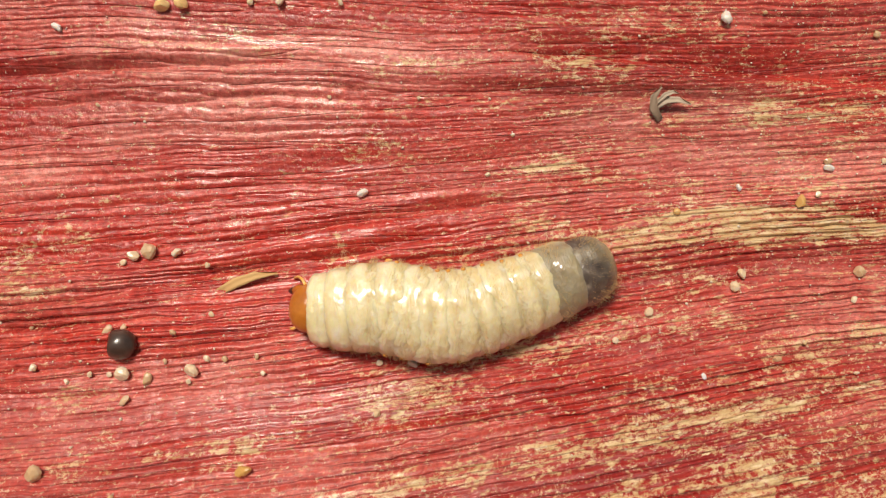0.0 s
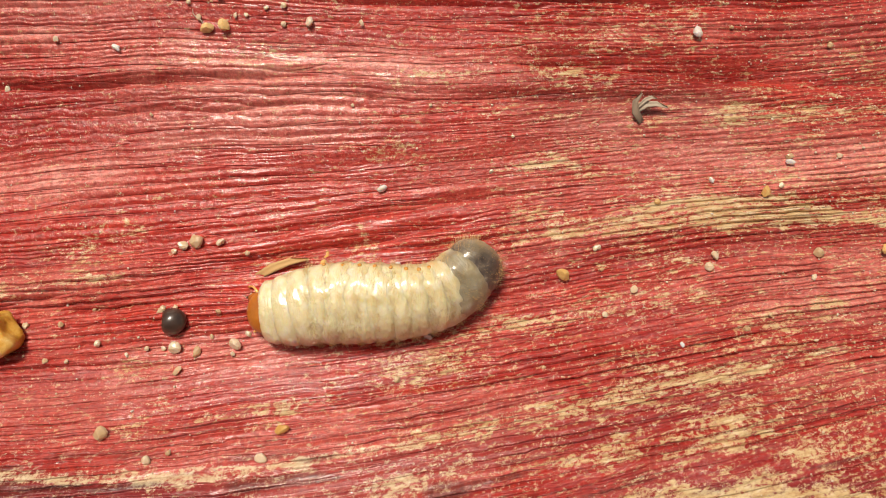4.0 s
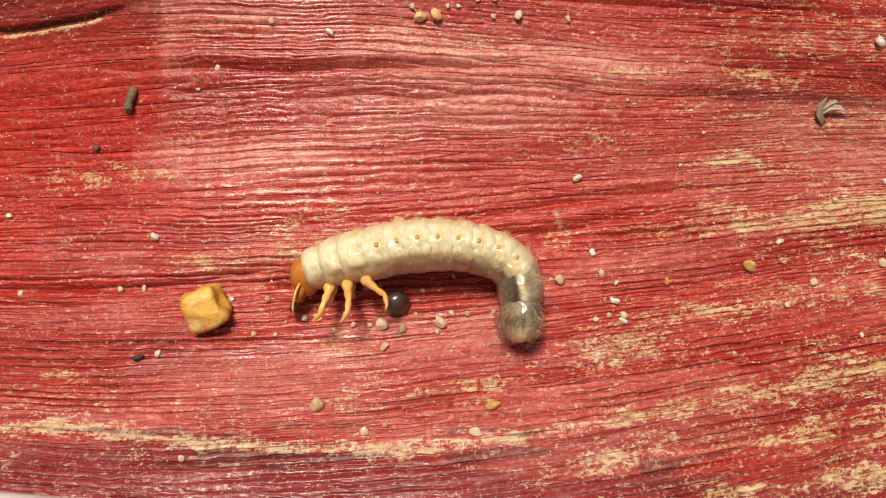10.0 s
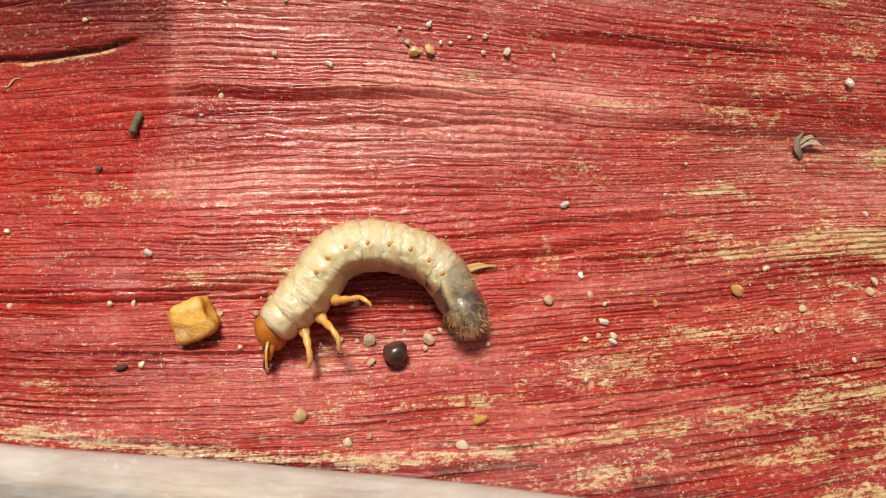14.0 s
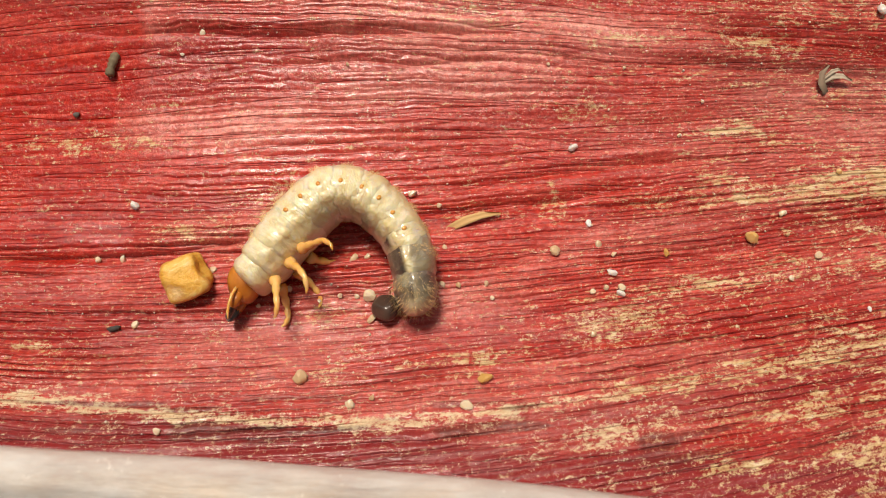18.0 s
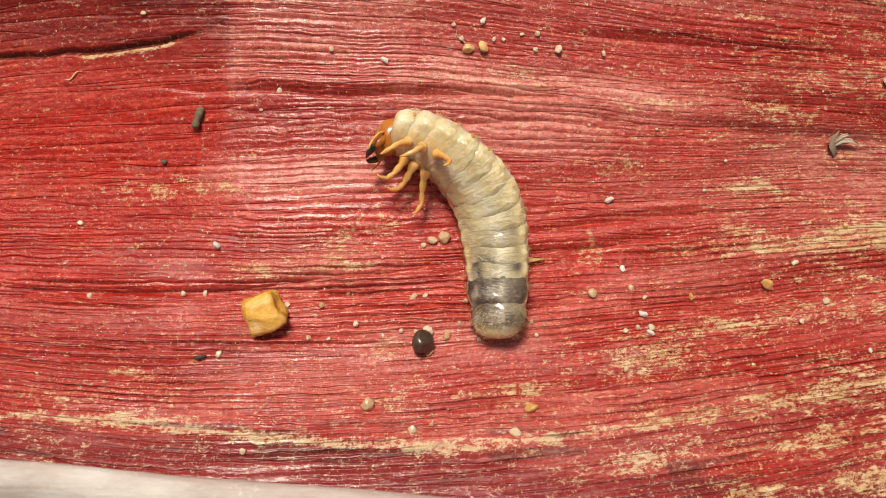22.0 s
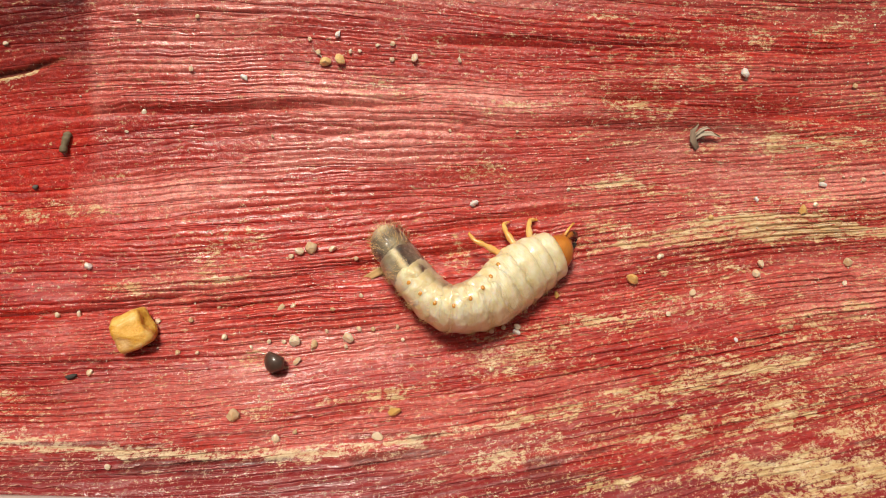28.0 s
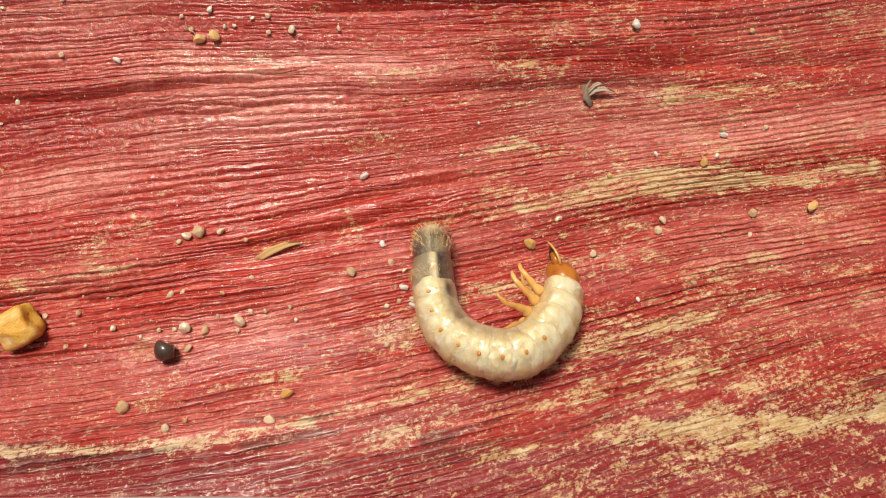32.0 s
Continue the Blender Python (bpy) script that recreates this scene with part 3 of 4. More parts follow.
GRAINS_B = [(18.4, -3.7, 0.6), (32.1, -2.1, 1.1), (41.5, 9.9, 1.0), (40.4, 6.4, 0.8), (43.4, 3.6, 0.8), (38.0, -9.1, 0.7), (34.0, 25.0, 0.5), (42.8, -12.0, 0.5), (11.2, -14.9, 0.6), (8.0, 12.3, 0.5), (-52.8, -27.5, 0.9), (-70.6, 27.0, 0.7), (-78.2, -0.6, 0.8), (-75.8, -10.1, 0.8), (-63.8, -9.3, 0.9), (-60.9, -9.1, 0.8), (-46.7, -14.1, 0.9), (-31.4, -0.6, 1.4), (-24.5, -12.1, 1.7), (-24.8, -13.3, 0.7), (-21.3, -11.0, 0.8), (-23.0, -6.6, 0.7), (-5.5, -11.3, 0.8), (-44.8, 30.5, 0.7), (-52.6, 29.9, 0.7), (-29.0, -13.1, 1.2), (-32.0, -8.0, 1.0)]
GRAINS_C = [(44.6, -1.8, 1.4), (43.8, -4.7, 0.9), (47.6, 10.0, 0.8), (22.2, -6.1, 1.1), (-4.7, -5.7, 1.0), (17.8, -1.1, 0.8), (46.1, 23.1, 0.8), (-34.9, -12.7, 0.7), (-5.6, -16.2, 0.9), (-28.9, 26.2, 0.8)]
GRAINS_D = [(-37.2, -13.4, 0.7), (-33.0, -12.7, 0.6), (-23.1, -11.0, 0.8), (-18.0, -10.7, 0.7), (-26.7, -8.4, 0.7), (-27.4, -11.3, 0.7), (-32.8, -24.3, 1.2), (-30.5, -23.6, 0.7), (-30.0, 27.9, 0.7), (-20.9, 27.2, 0.6)]
GRAINS_E = [(-18.9, 27.4, 0.9), (-17.3, -12.4, 0.6), (-45.4, -9.9, 0.9), (-42.2, -8.2, 0.6), (-49.9, -10.1, 0.9), (-57.8, -16.6, 0.9), (31.3, -3.4, 1.2), (35.0, -10.7, 0.9), (-9.9, -6.6, 1.3), (-3.0, -6.8, 0.7)]
AMBERS = [(-27.9, 24.9, 1.5), (-26.0, 25.3, 1.6), (-18.1, -21.2, 1.7), (38.4, 5.6, 1.4), (53.1, -1.3, 1.7), (13.8, -4.3, 1.8), (25.4, 4.4, 0.8), (3.3, -6.4, 0.9)]
WHITES = [(-7.7, 6.2, 1.3), (30.0, 24.5, 1.6), (32.0, 7.0, 0.8), (-38.9, 22.8, 1.1), (-59.9, -2.7, 1.2), (-3.2, -9.0, 1.2), (-2.1, -11.4, 1.1), (-26.2, 28.5, 1.0), (41.6, 9.2, 1.1), (-5.8, -3.1, 1.0), (27.3, -12.4, 0.7)]


def scatter_grains():
    for x, y, s in GRAINS_A + GRAINS_B + GRAINS_C + GRAINS_D + GRAINS_E:
        sand_grain(x, y, s * 1.08, SAND, "pale tan translucent sand grain lying on the red sheath")
    for x, y, s in AMBERS:
        sand_grain(x, y, s * 1.1, AMBER, "amber-coloured rounded sand grain on the red sheath")
    for x, y, s in WHITES:
        sand_grain(x, y, s * 1.05, QUARTZ, "white glassy quartz grain on the red sheath")
    # the finest dust, too small to count
    rng = random.Random(5)
    bm = bmesh.new()
    for k in range(2100):
        x, y = rng.uniform(-88, 62), rng.uniform(-28, 38)
        if k > 1300:    # thickest at the torn end
            x, y = rng.triangular(5, 64, 58), rng.uniform(-22, 36)
        s = rng.uniform(0.10, 0.28) * (1.0 if rng.random() < 0.9 else 1.5)
        m = Matrix.LocRotScale(Vector((x, y, top(x, y) + 0.25 * s)) * MM, Euler((rng.uniform(0, 6), rng.uniform(0, 6), rng.uniform(0, 6))), Vector((s, s * rng.uniform(0.6, 1), s * 0.8)) * MM * 0.5)
        bmesh.ops.create_icosphere(bm, subdivisions=1, radius=1.0, matrix=m)
    tagged(part("sand_dust", bm, SAND, None), "fine pale sand dust scattered over the sheath", "sand", kind="stuff")


def tube(path, radii, sides=8):
    """A tapered tube along a path of vectors, with closed ends."""
    bm = bmesh.new()
    rings = []
    for i, p in enumerate(path):
        d = (path[min(i + 1, len(path) - 1)] - path[max(i - 1, 0)]).normalized()
        a = d.orthogonal().normalized() if i == 0 else (rings_a - d * rings_a.dot(d)).normalized()
        rings_a = a
        b = d.cross(a)
        rings.append([bm.verts.new(p + (a * math.cos(2 * math.pi * k / sides) + b * math.sin(2 * math.pi * k / sides)) * radii[i]) for k in range(sides)])
    for u, v in zip(rings, rings[1:]):
        for k in range(sides):
            bm.faces.new((u[k], u[(k + 1) % sides], v[(k + 1) % sides], v[k]))
    bm.faces.new(rings[0][::-1])
    bm.faces.new(rings[-1])
    return bm


def merge(bm, other):
    me = bpy.data.meshes.new("piece")
    other.to_mesh(me)
    other.free()
    bm.from_mesh(me)
    bpy.data.meshes.remove(me)
    return bm


def lying(name, x, y, z, rz, rx=0.0, ry=0.0):
    ob = new(name)
    ob.matrix_basis = pose(x * MM, y * MM, (top(x, y) + z) * MM, rx, ry, rz)
    return ob


def blade(pts, w):
    """A thin curled strip along four points, tapering to its tip, in millimetres."""
    bm = bmesh.new()
    cols = []
    for i, p in enumerate(pts):
        d = (Vector(pts[min(i + 1, 3)]) - Vector(pts[max(i - 1, 0)])).normalized()
        s = d.cross(Vector((0, 0, 1))).normalized() * w * (1.0, 1.3, 1.0, 0.25)[i]
        cols.append([bm.verts.new((Vector(p) + s * k + Vector((0, 0, 0.25 * abs(k) + lift))) * MM) for k, lift in ((-1, 0), (-0.4, 0), (0.4, 0), (1, 0), (0.4, -0.1), (-0.4, -0.1))])
    for u, v in zip(cols, cols[1:]):
        for k in range(6):
            bm.faces.new((u[k], u[(k + 1) % 6], v[(k + 1) % 6], v[k]))
    bm.faces.new(cols[0])
    bm.faces.new(cols[-1])
    bmesh.ops.recalc_face_normals(bm, faces=bm.faces)
    return bm


def build_debris():
    block = lump(1, 1, 1, 17, 9, 0.10, 4)
    for v in block.verts:       # a worn block with rounded edges
        p = v.co / MM
        p *= p.length / (abs(p.x) ** 4 + abs(p.y) ** 4 + abs(p.z) ** 4) ** 0.25
        v.co = Vector((p.x * 2.9, p.y * 2.65, p.z * 2.3)) * MM * 0.94
    stone = part("pebble", block, PEBBLE, None)
    stone.matrix_basis = pose(-52.5 * MM, -11.2 * MM, (top(-52.5, -11.2) + 1.75) * MM, 12, -10, 24)
    tagged(stone, "ochre-yellow faceted pebble resting on the red sheath", "pebble")
    # twig stump
    tw = [Vector((-1.6, 0, 0)), Vector((-0.9, 0.05, 0.02)), Vector((0, 0, 0.05)), Vector((0.9, -0.06, 0.02)), Vector((1.55, 0.02, 0))]
    stick = tube([p.lerp(q, f) * MM for p, q in zip(tw, tw[1:]) for f in (0, 0.25, 0.5, 0.75)], [r * MM for r in (0.22, 0.50, 0.58, 0.52, 0.55, 0.47, 0.42, 0.46, 0.43, 0.52, 0.56, 0.47, 0.52, 0.55, 0.44, 0.20)], 12)
    for v in stick.verts:
        v.co += Vector((1, 1, 1)) * 0.10 * MM * noise.noise(v.co * 2600) + Vector((0, 0.7, 0.7)) * 0.08 * MM * noise.noise(v.co * 7000)
    b = part("twig", stick, TWIG, None)
    b.matrix_basis = pose(-63.3 * MM, 14.2 * MM, (top(-63.3, 14.2) + 0.42) * MM, 0, 0, 78)
    tagged(b, "short grey-brown broken twig on the red sheath", "twig")
    c = part("bark_chip", lump(0.95, 0.42, 0.34, 33, 9, 0.2), DARK, None)
    c.matrix_basis = pose(-60.1 * MM, -17.15 * MM, (top(-60.1, -17.15) + 0.26) * MM, 5, 0, 8)
    tagged(c, "small dark grey chip of bark on the sheath", "bark chip")
    c = part("dirt_crumb", lump(0.5, 0.42, 0.36, 35, 9, 0.2), DARK, None)
    c.matrix_basis = pose(-67.7 * MM, 8.1 * MM, (top(-67.7, 8.1) + 0.22) * MM, 0, 0, 30)
    tagged(c, "tiny dark crumb of dirt", "crumb")
    # a dry forked scrap of leaf: two curved blades from one base
    scrap = lying("dry_scrap", 23.2, 15.4, 0.15, 0)
    for pts, w, nm in (([(0.2, -1.5, 0.0), (-0.6, -0.3, 0.5), (-0.7, 0.8, 0.9), (0.1, 1.8, 1.1)], 0.36, "curled_blade"), ([(-0.4, -0.2, 0.2), (0.6, 0.5, 0.8), (1.9, 0.55, 0.7), (3.3, 0.1, 0.4)], 0.30, "forked_blade"), ([(-0.3, 0.2, 0.4), (0.5, 1.0, 1.0), (1.3, 1.3, 0.9), (2.0, 1.2, 0.6)], 0.20, "small_blade")):
        part(nm, blade(pts, w), DRY, scrap)
    # a strip of dry skin peeled up from the sheath, and two loose fibres
    flake = part("skin_flake", blade([(-3.2, -1.3, 0.05), (-1.2, -0.2, 0.35), (0.8, 0.5, 0.40), (3.0, 0.8, 0.15)], 0.42), STRAW, None)
    flake.matrix_basis = pose(-19.4 * MM, -3.1 * MM, (top(-19.4, -3.1) + 0.1) * MM)
    tagged(flake, "straw-coloured strip of dry skin peeling off the sheath", "skin flake")
    for x, y, rz, mat, label in ((-79.8, 18.8, 18, STRAW, "pale curved loose fibre lying on the bare red skin"), (-29.0, 26.0, -70, DRY, "thin brown curled fibre beside the sand grains")):
        arc = [Vector((1.3 * k / 5 - 0.1, 0.35 * math.sin(k * 0.55), 0.15 + 0.12 * math.sin(k * 0.7))) * MM for k in range(-5, 6)]
        fibre = part("fibre", tube(arc, [MM * 0.10 * (1.05 - abs(k) / 6) for k in range(-5, 6)], 6), mat, None)
        fibre.matrix_basis = pose(x * MM, y * MM, (top(x, y) + 0.1) * MM, 0, 0, rz)
        tagged(fibre, label, "fibre")
    tagged(scrap, "curled grey-brown dry scrap of leaf lying on the sheath", "leaf scrap")


def build_seed():
    bm = lump(1.72, 1.58, 1.40, 61, 4, 0.05, 3)
    ob = part("seed", bm, SEED, None)
    return tagged(ob, "small round black-brown glossy seed on the sheath", "seed")


scatter_grains()
build_debris()
seed = build_seed()


# ---- the grub: rigid rings from head to tail, each with its own parts ----
# share of the body's length taken by the head, the three leg-bearing rings and the ten hind rings
SPANS = [0.085, 0.060, 0.062, 0.065, 0.066, 0.066, 0.066, 0.066, 0.066, 0.066, 0.066, 0.066, 0.075, 0.125]
RADII = [2.6, 3.6, 4.05, 4.3, 4.4, 4.45, 4.45, 4.4, 4.25, 4.1, 3.95, 3.8, 3.7, 3.45]
GREY = [0, 0, 0, 0, 0, 0, 0, 0, 0, 0.1, 0.25, 0.35, 0.85, 1.0]
BODY = 34.0


PADS = {}       # where each ring carries its breathing pores


def ring_mesh(i, parent):
    """One body ring: a fat folded barrel, wrinkled on the back, with a side lobe, flatter below."""
    r = RADII[i]
    tail = i == 13
    half = BODY * SPANS[i] * (0.5 if tail else 1.3)
    u = np.linspace(-1, 1, 34)
    th = np.linspace(0, 2 * np.pi, 64, endpoint=False)
    U, TH = np.meshgrid(u, th, indexing="ij")
    p = 2.1 if tail else (4.2 if i <= 3 else 3.5)
    prof = np.maximum(1 - np.abs(U) ** p, 0) ** (1 / p)
    if tail:
        half *= 1.6
        prof = np.maximum(1 - np.abs(U) ** 2.2, 0) ** (1 / 2.1)
    dors = np.clip(np.sin(TH), 0, 1)
    side = np.exp(-((np.sin(TH) + 0.34) / 0.17) ** 2)
    wave = U + 0.10 * value_noise(TH * 2.2, U * 0 + i, 55)
    folds = 0 if tail else 0.026 * (np.abs(np.sin(wave * np.pi * 1.7 + 0.8 * value_noise(TH * 3, U * 0 + i, 57))) ** 0.5 - 0.6) * smooth(-0.75, 0.0, np.sin(TH)) * (0.9 + 0.8 * value_noise(TH * 1.7, U * 2 + i * 3, 56)) * smooth(1, 0.6, np.abs(U))
    pad = np.exp(-((np.sin(TH) - 0.16) / 0.20) ** 2) * np.exp(-(U / 0.34) ** 2)
    lobes = (0.0 if tail else 0.055) * side * np.exp(-(U / 0.40) ** 2) + (0.035 if 4 <= i <= 11 else 0.0) * pad
    lump_n = 0.030 * value_noise(U * 3 + i * 7, TH * 3, 70 + i) + 0.014 * value_noise(U * 8, TH * 9, 90 + i)
    rad = r * prof * (1 + folds + lobes + lump_n)
    Y = np.cos(TH) * rad * 1.03
    Z = np.sin(TH) * rad * np.where(np.sin(TH) > 0, 0.78, 0.64)
    X = U * half
    gut = np.full_like(U, GREY[i])
    st, ct = np.sin(TH), np.abs(np.cos(TH))
    belly = smooth(-0.15, -0.40, st)
    patch = 0.75 + 0.6 * value_noise(U * 1.6 + i, TH * 1.8, 60 + i)
    if 5 <= i <= 11:
        belly = smooth(-0.45, -0.75, st)
        gut = belly * patch * (0.25, 0.25, 0.32, 0.40, 0.55, 0.85, 1.0)[i - 5] + (0.12 if i == 11 else 0.0) * smooth(0.2, 0.7, st)
    if i == 12:
        gut = (0.95 * belly + 0.65 * smooth(-0.2, 0.2, st)) * (0.85 + 0.25 * patch)
    if tail:
        gut = 0.95 - 0.35 * smooth(-0.55, -0.95, U) - 0.20 * np.exp(-((st + 0.35) / 0.14) ** 2) + 0.45 * (patch - 0.8) - 0.45 * smooth(-0.30, -0.85, U) * smooth(0.3, -0.2, st)
    warm = (0.75 if i <= 3 else 0.0) * np.exp(-((ct - 0.60) / 0.22) ** 2) * smooth(0.1, -0.3, st) * smooth(1, 0.5, np.abs(U))
    names = ["", "prothorax", "mesothorax", "metathorax"]
    name = names[i] if i < 4 else ("tail_ring" if tail else "abdomen_ring")
    if not tail:
        PADS[i] = [Vector((X[17, k], Y[17, k], Z[17, k])) for k in (2, 30)]
    ob = loft(name, np.stack([X, Y, Z], -1) * MM, SKIN, parent, {"gut": np.clip(gut, 0, 1), "warm": warm}, closed=True)
    if tail:
        tagged(ob, "smooth grey-brown translucent tail end")
    elif i == 12:
        tagged(ob, "grey translucent ring before the tail")
    return ob


def add_spiracles(ob, i):
    for s in (1, -1):
        a = radians(11)
        c = PADS[i][s < 0]
        n = Vector((0, s * math.cos(a), math.sin(a)))
        bm = bmesh.new()
        m = Matrix.Translation(c * MM) @ n.to_track_quat("Z", "Y").to_matrix().to_4x4()
        bmesh.ops.create_uvsphere(bm, u_segments=12, v_segments=6, radius=1.0, matrix=m @ Matrix.Diagonal((0.25 * MM, 0.31 * MM, 0.15 * MM, 1)))
        part("spiracle", bm, SPIRACLE, ob, "small orange breathing pore")


def add_hairs(ob, i, count, long):
    rng = random.Random(200 + i)
    bm = bmesh.new()
    r = RADII[i]
    half = BODY * SPANS[i] * 0.5
    for _ in range(count):
        a = rng.uniform(-0.35, math.pi + 0.35) if i < 13 else rng.uniform(0, 2 * math.pi)
        u = rng.uniform(-0.8, 0.8) if i < 13 else rng.uniform(-1.5, 0.3)
        f = max(1 - abs(u) ** 2.7, 0.12) ** 0.4 if i < 13 else max(1 - (abs(u) / 1.6) ** 2.2, 0.05) ** 0.47
        base = Vector((u * half, math.cos(a) * r * f, math.sin(a) * r * f * 0.72))
        d = Vector((-0.45 if i < 13 else -0.9, math.cos(a), math.sin(a))) + Vector((rng.uniform(-.3, .3), rng.uniform(-.3, .3), rng.uniform(-.3, .3)))
        tip = base + d.normalized() * rng.uniform(0.5, 1.0) * long
        v = [bm.verts.new((base + o) * MM) for o in (Vector((0.023, 0, 0.013)), Vector((-0.023, 0, 0.013)), Vector((0, 0.021, -0.021)))]
        t = bm.verts.new(tip * MM)
        for k in range(3):
            bm.faces.new((v[k], v[(k + 1) % 3], t))
    part("bristles", bm, HAIR, ob, "short fine brown bristles")


def add_legs(ob, i):
    """One leg on each side: hip, thigh, shin and claw in one bent chain."""
    r = RADII[i]
    size = {1: 0.76, 2: 0.80, 3: 0.84}[i]
    for s in (1, -1):
        y0, z0 = 0.42 * r, -0.60 * r
        if i == 3:      # the hind pair is splayed wide
            pts = [(0, y0, z0), (-0.5, y0 + 1.3, z0 - 0.8), (-1.4, y0 + 2.8, z0 - 1.9), (-2.3, y0 + 3.9, z0 - 2.9), (-2.3, y0 + 4.6, z0 - 4.3), (-1.9, y0 + 4.5, z0 - 4.9)]
        elif i == 2:
            pts = [(0, y0, z0), (0.1, y0 + 1.3, z0 - 1.3), (0.2, y0 + 2.7, z0 - 2.7), (0.7, y0 + 3.2, z0 - 4.2), (1.7, y0 + 2.6, z0 - 5.2), (2.3, y0 + 2.1, z0 - 5.4)]
        else:
            pts = [(0, y0, z0), (0.7, y0 + 1.0, z0 - 1.4), (1.6, y0 + 2.0, z0 - 2.7), (2.6, y0 + 2.1, z0 - 4.0), (3.7, y0 + 1.2, z0 - 4.6), (4.2, y0 + 0.7, z0 - 4.6)]
        o = Vector(pts[0])
        path = [(o + (Vector(p) - o) * size) for p in pts]
        fine, rad = [], []
        thick = (0.74, 0.48, 0.35, 0.31, 0.21, 0.05)
        for k in range(len(path) - 1):
            for q in (0, 0.33, 0.66):
                fine.append(path[k].lerp(path[k + 1], q))
                rad.append((thick[k] * (1 - q) + thick[k + 1] * q) * {0: 0.84, 0.33: 1.14, 0.66: 1.10}[q])
        fine.append(path[-1])
        rad.append(thick[-1])
        part("leg", tube([Vector((p.x, s * p.y, p.z)) * MM for p in fine], [q * MM for q in rad], 10), LEG, ob, "jointed amber leg with a small claw")


def build_head(parent):
    """Head capsule with jaws, lip and feelers; the mouth tilts to the belly side."""
    u = np.linspace(-1, 1, 30)
    th = np.linspace(0, 2 * np.pi, 48, endpoint=False)
    U, TH = np.meshgrid(u, th, indexing="ij")
    prof = np.maximum(1 - np.abs(U) ** 2.3, 0) ** (1 / 2.1)
    X = U * 2.35
    Y = np.cos(TH) * 2.5 * prof * (1 - 0.08 * (U > 0) * U)
    Z = np.sin(TH) * 2.15 * prof - 0.55 * smooth(0.0, 1.0, U) - 0.06 * np.exp(-(np.cos(TH) / 0.07) ** 2) * (np.sin(TH) > 0) * prof
    ob = loft("head", np.stack([X, Y, Z], -1) * MM, HEAD, parent, closed=True)
    tagged(ob, "glossy orange-brown head capsule")
    lip = bmesh.new()
    bmesh.ops.create_uvsphere(lip, u_segments=16, v_segments=10, radius=1.0, matrix=Matrix.Translation(Vector((2.3, 0, -1.0)) * MM) @ Matrix.Diagonal((0.75 * MM, 1.15 * MM, 0.42 * MM, 1)))
    part("upper_lip", lip, HEAD, ob)
    for s in (1, -1):
        jaw = [(1.4, 1.35, -0.8), (2.4, 1.45, -1.1), (3.4, 1.15, -1.4), (4.2, 0.70, -1.6), (4.6, 0.20, -1.7)]
        part("jaw", tube([Vector((x, s * y, z)) * MM for x, y, z in jaw[:3]], [0.62 * MM, 0.58 * MM, 0.44 * MM], 10), HEAD, ob, "stout orange-brown jaw base")
        part("jaw_tip", tube([Vector((x, s * y, z)) * MM for x, y, z in jaw[1:]], [0.50 * MM, 0.47 * MM, 0.34 * MM, 0.06 * MM], 10), BLACK, ob, "black pointed jaw tip")
        feeler = [(1.3, 2.1, -0.4), (2.1, 2.6, -0.7), (3.0, 2.7, -1.2), (3.8, 2.45, -1.7), (4.3, 2.3, -2.2)]
        part("feeler", tube([Vector((x, s * y, z)) * MM for x, y, z in feeler], [0.20 * MM, 0.16 * MM, 0.15 * MM, 0.17 * MM, 0.06 * MM], 8), LEG, ob, "thin amber feeler")
    return ob


def build_grub():
    grub = tagged(new("beetle_grub"), "fat cream-white beetle grub, orange head and grey tail, wriggling", "grub")
    pieces = [build_head(grub)]
    for i in range(1, 14):
        ob = ring_mesh(i, grub)
        if i == 1 or 4 <= i <= 11:
            add_spiracles(ob, i)
        add_hairs(ob, i, 460 if i < 13 else 520, 1.15 if i < 12 else 1.25)
        if i in (1, 2, 3):
            add_legs(ob, i)
        pieces.append(ob)
    return grub, pieces


grub, pieces = build_grub()

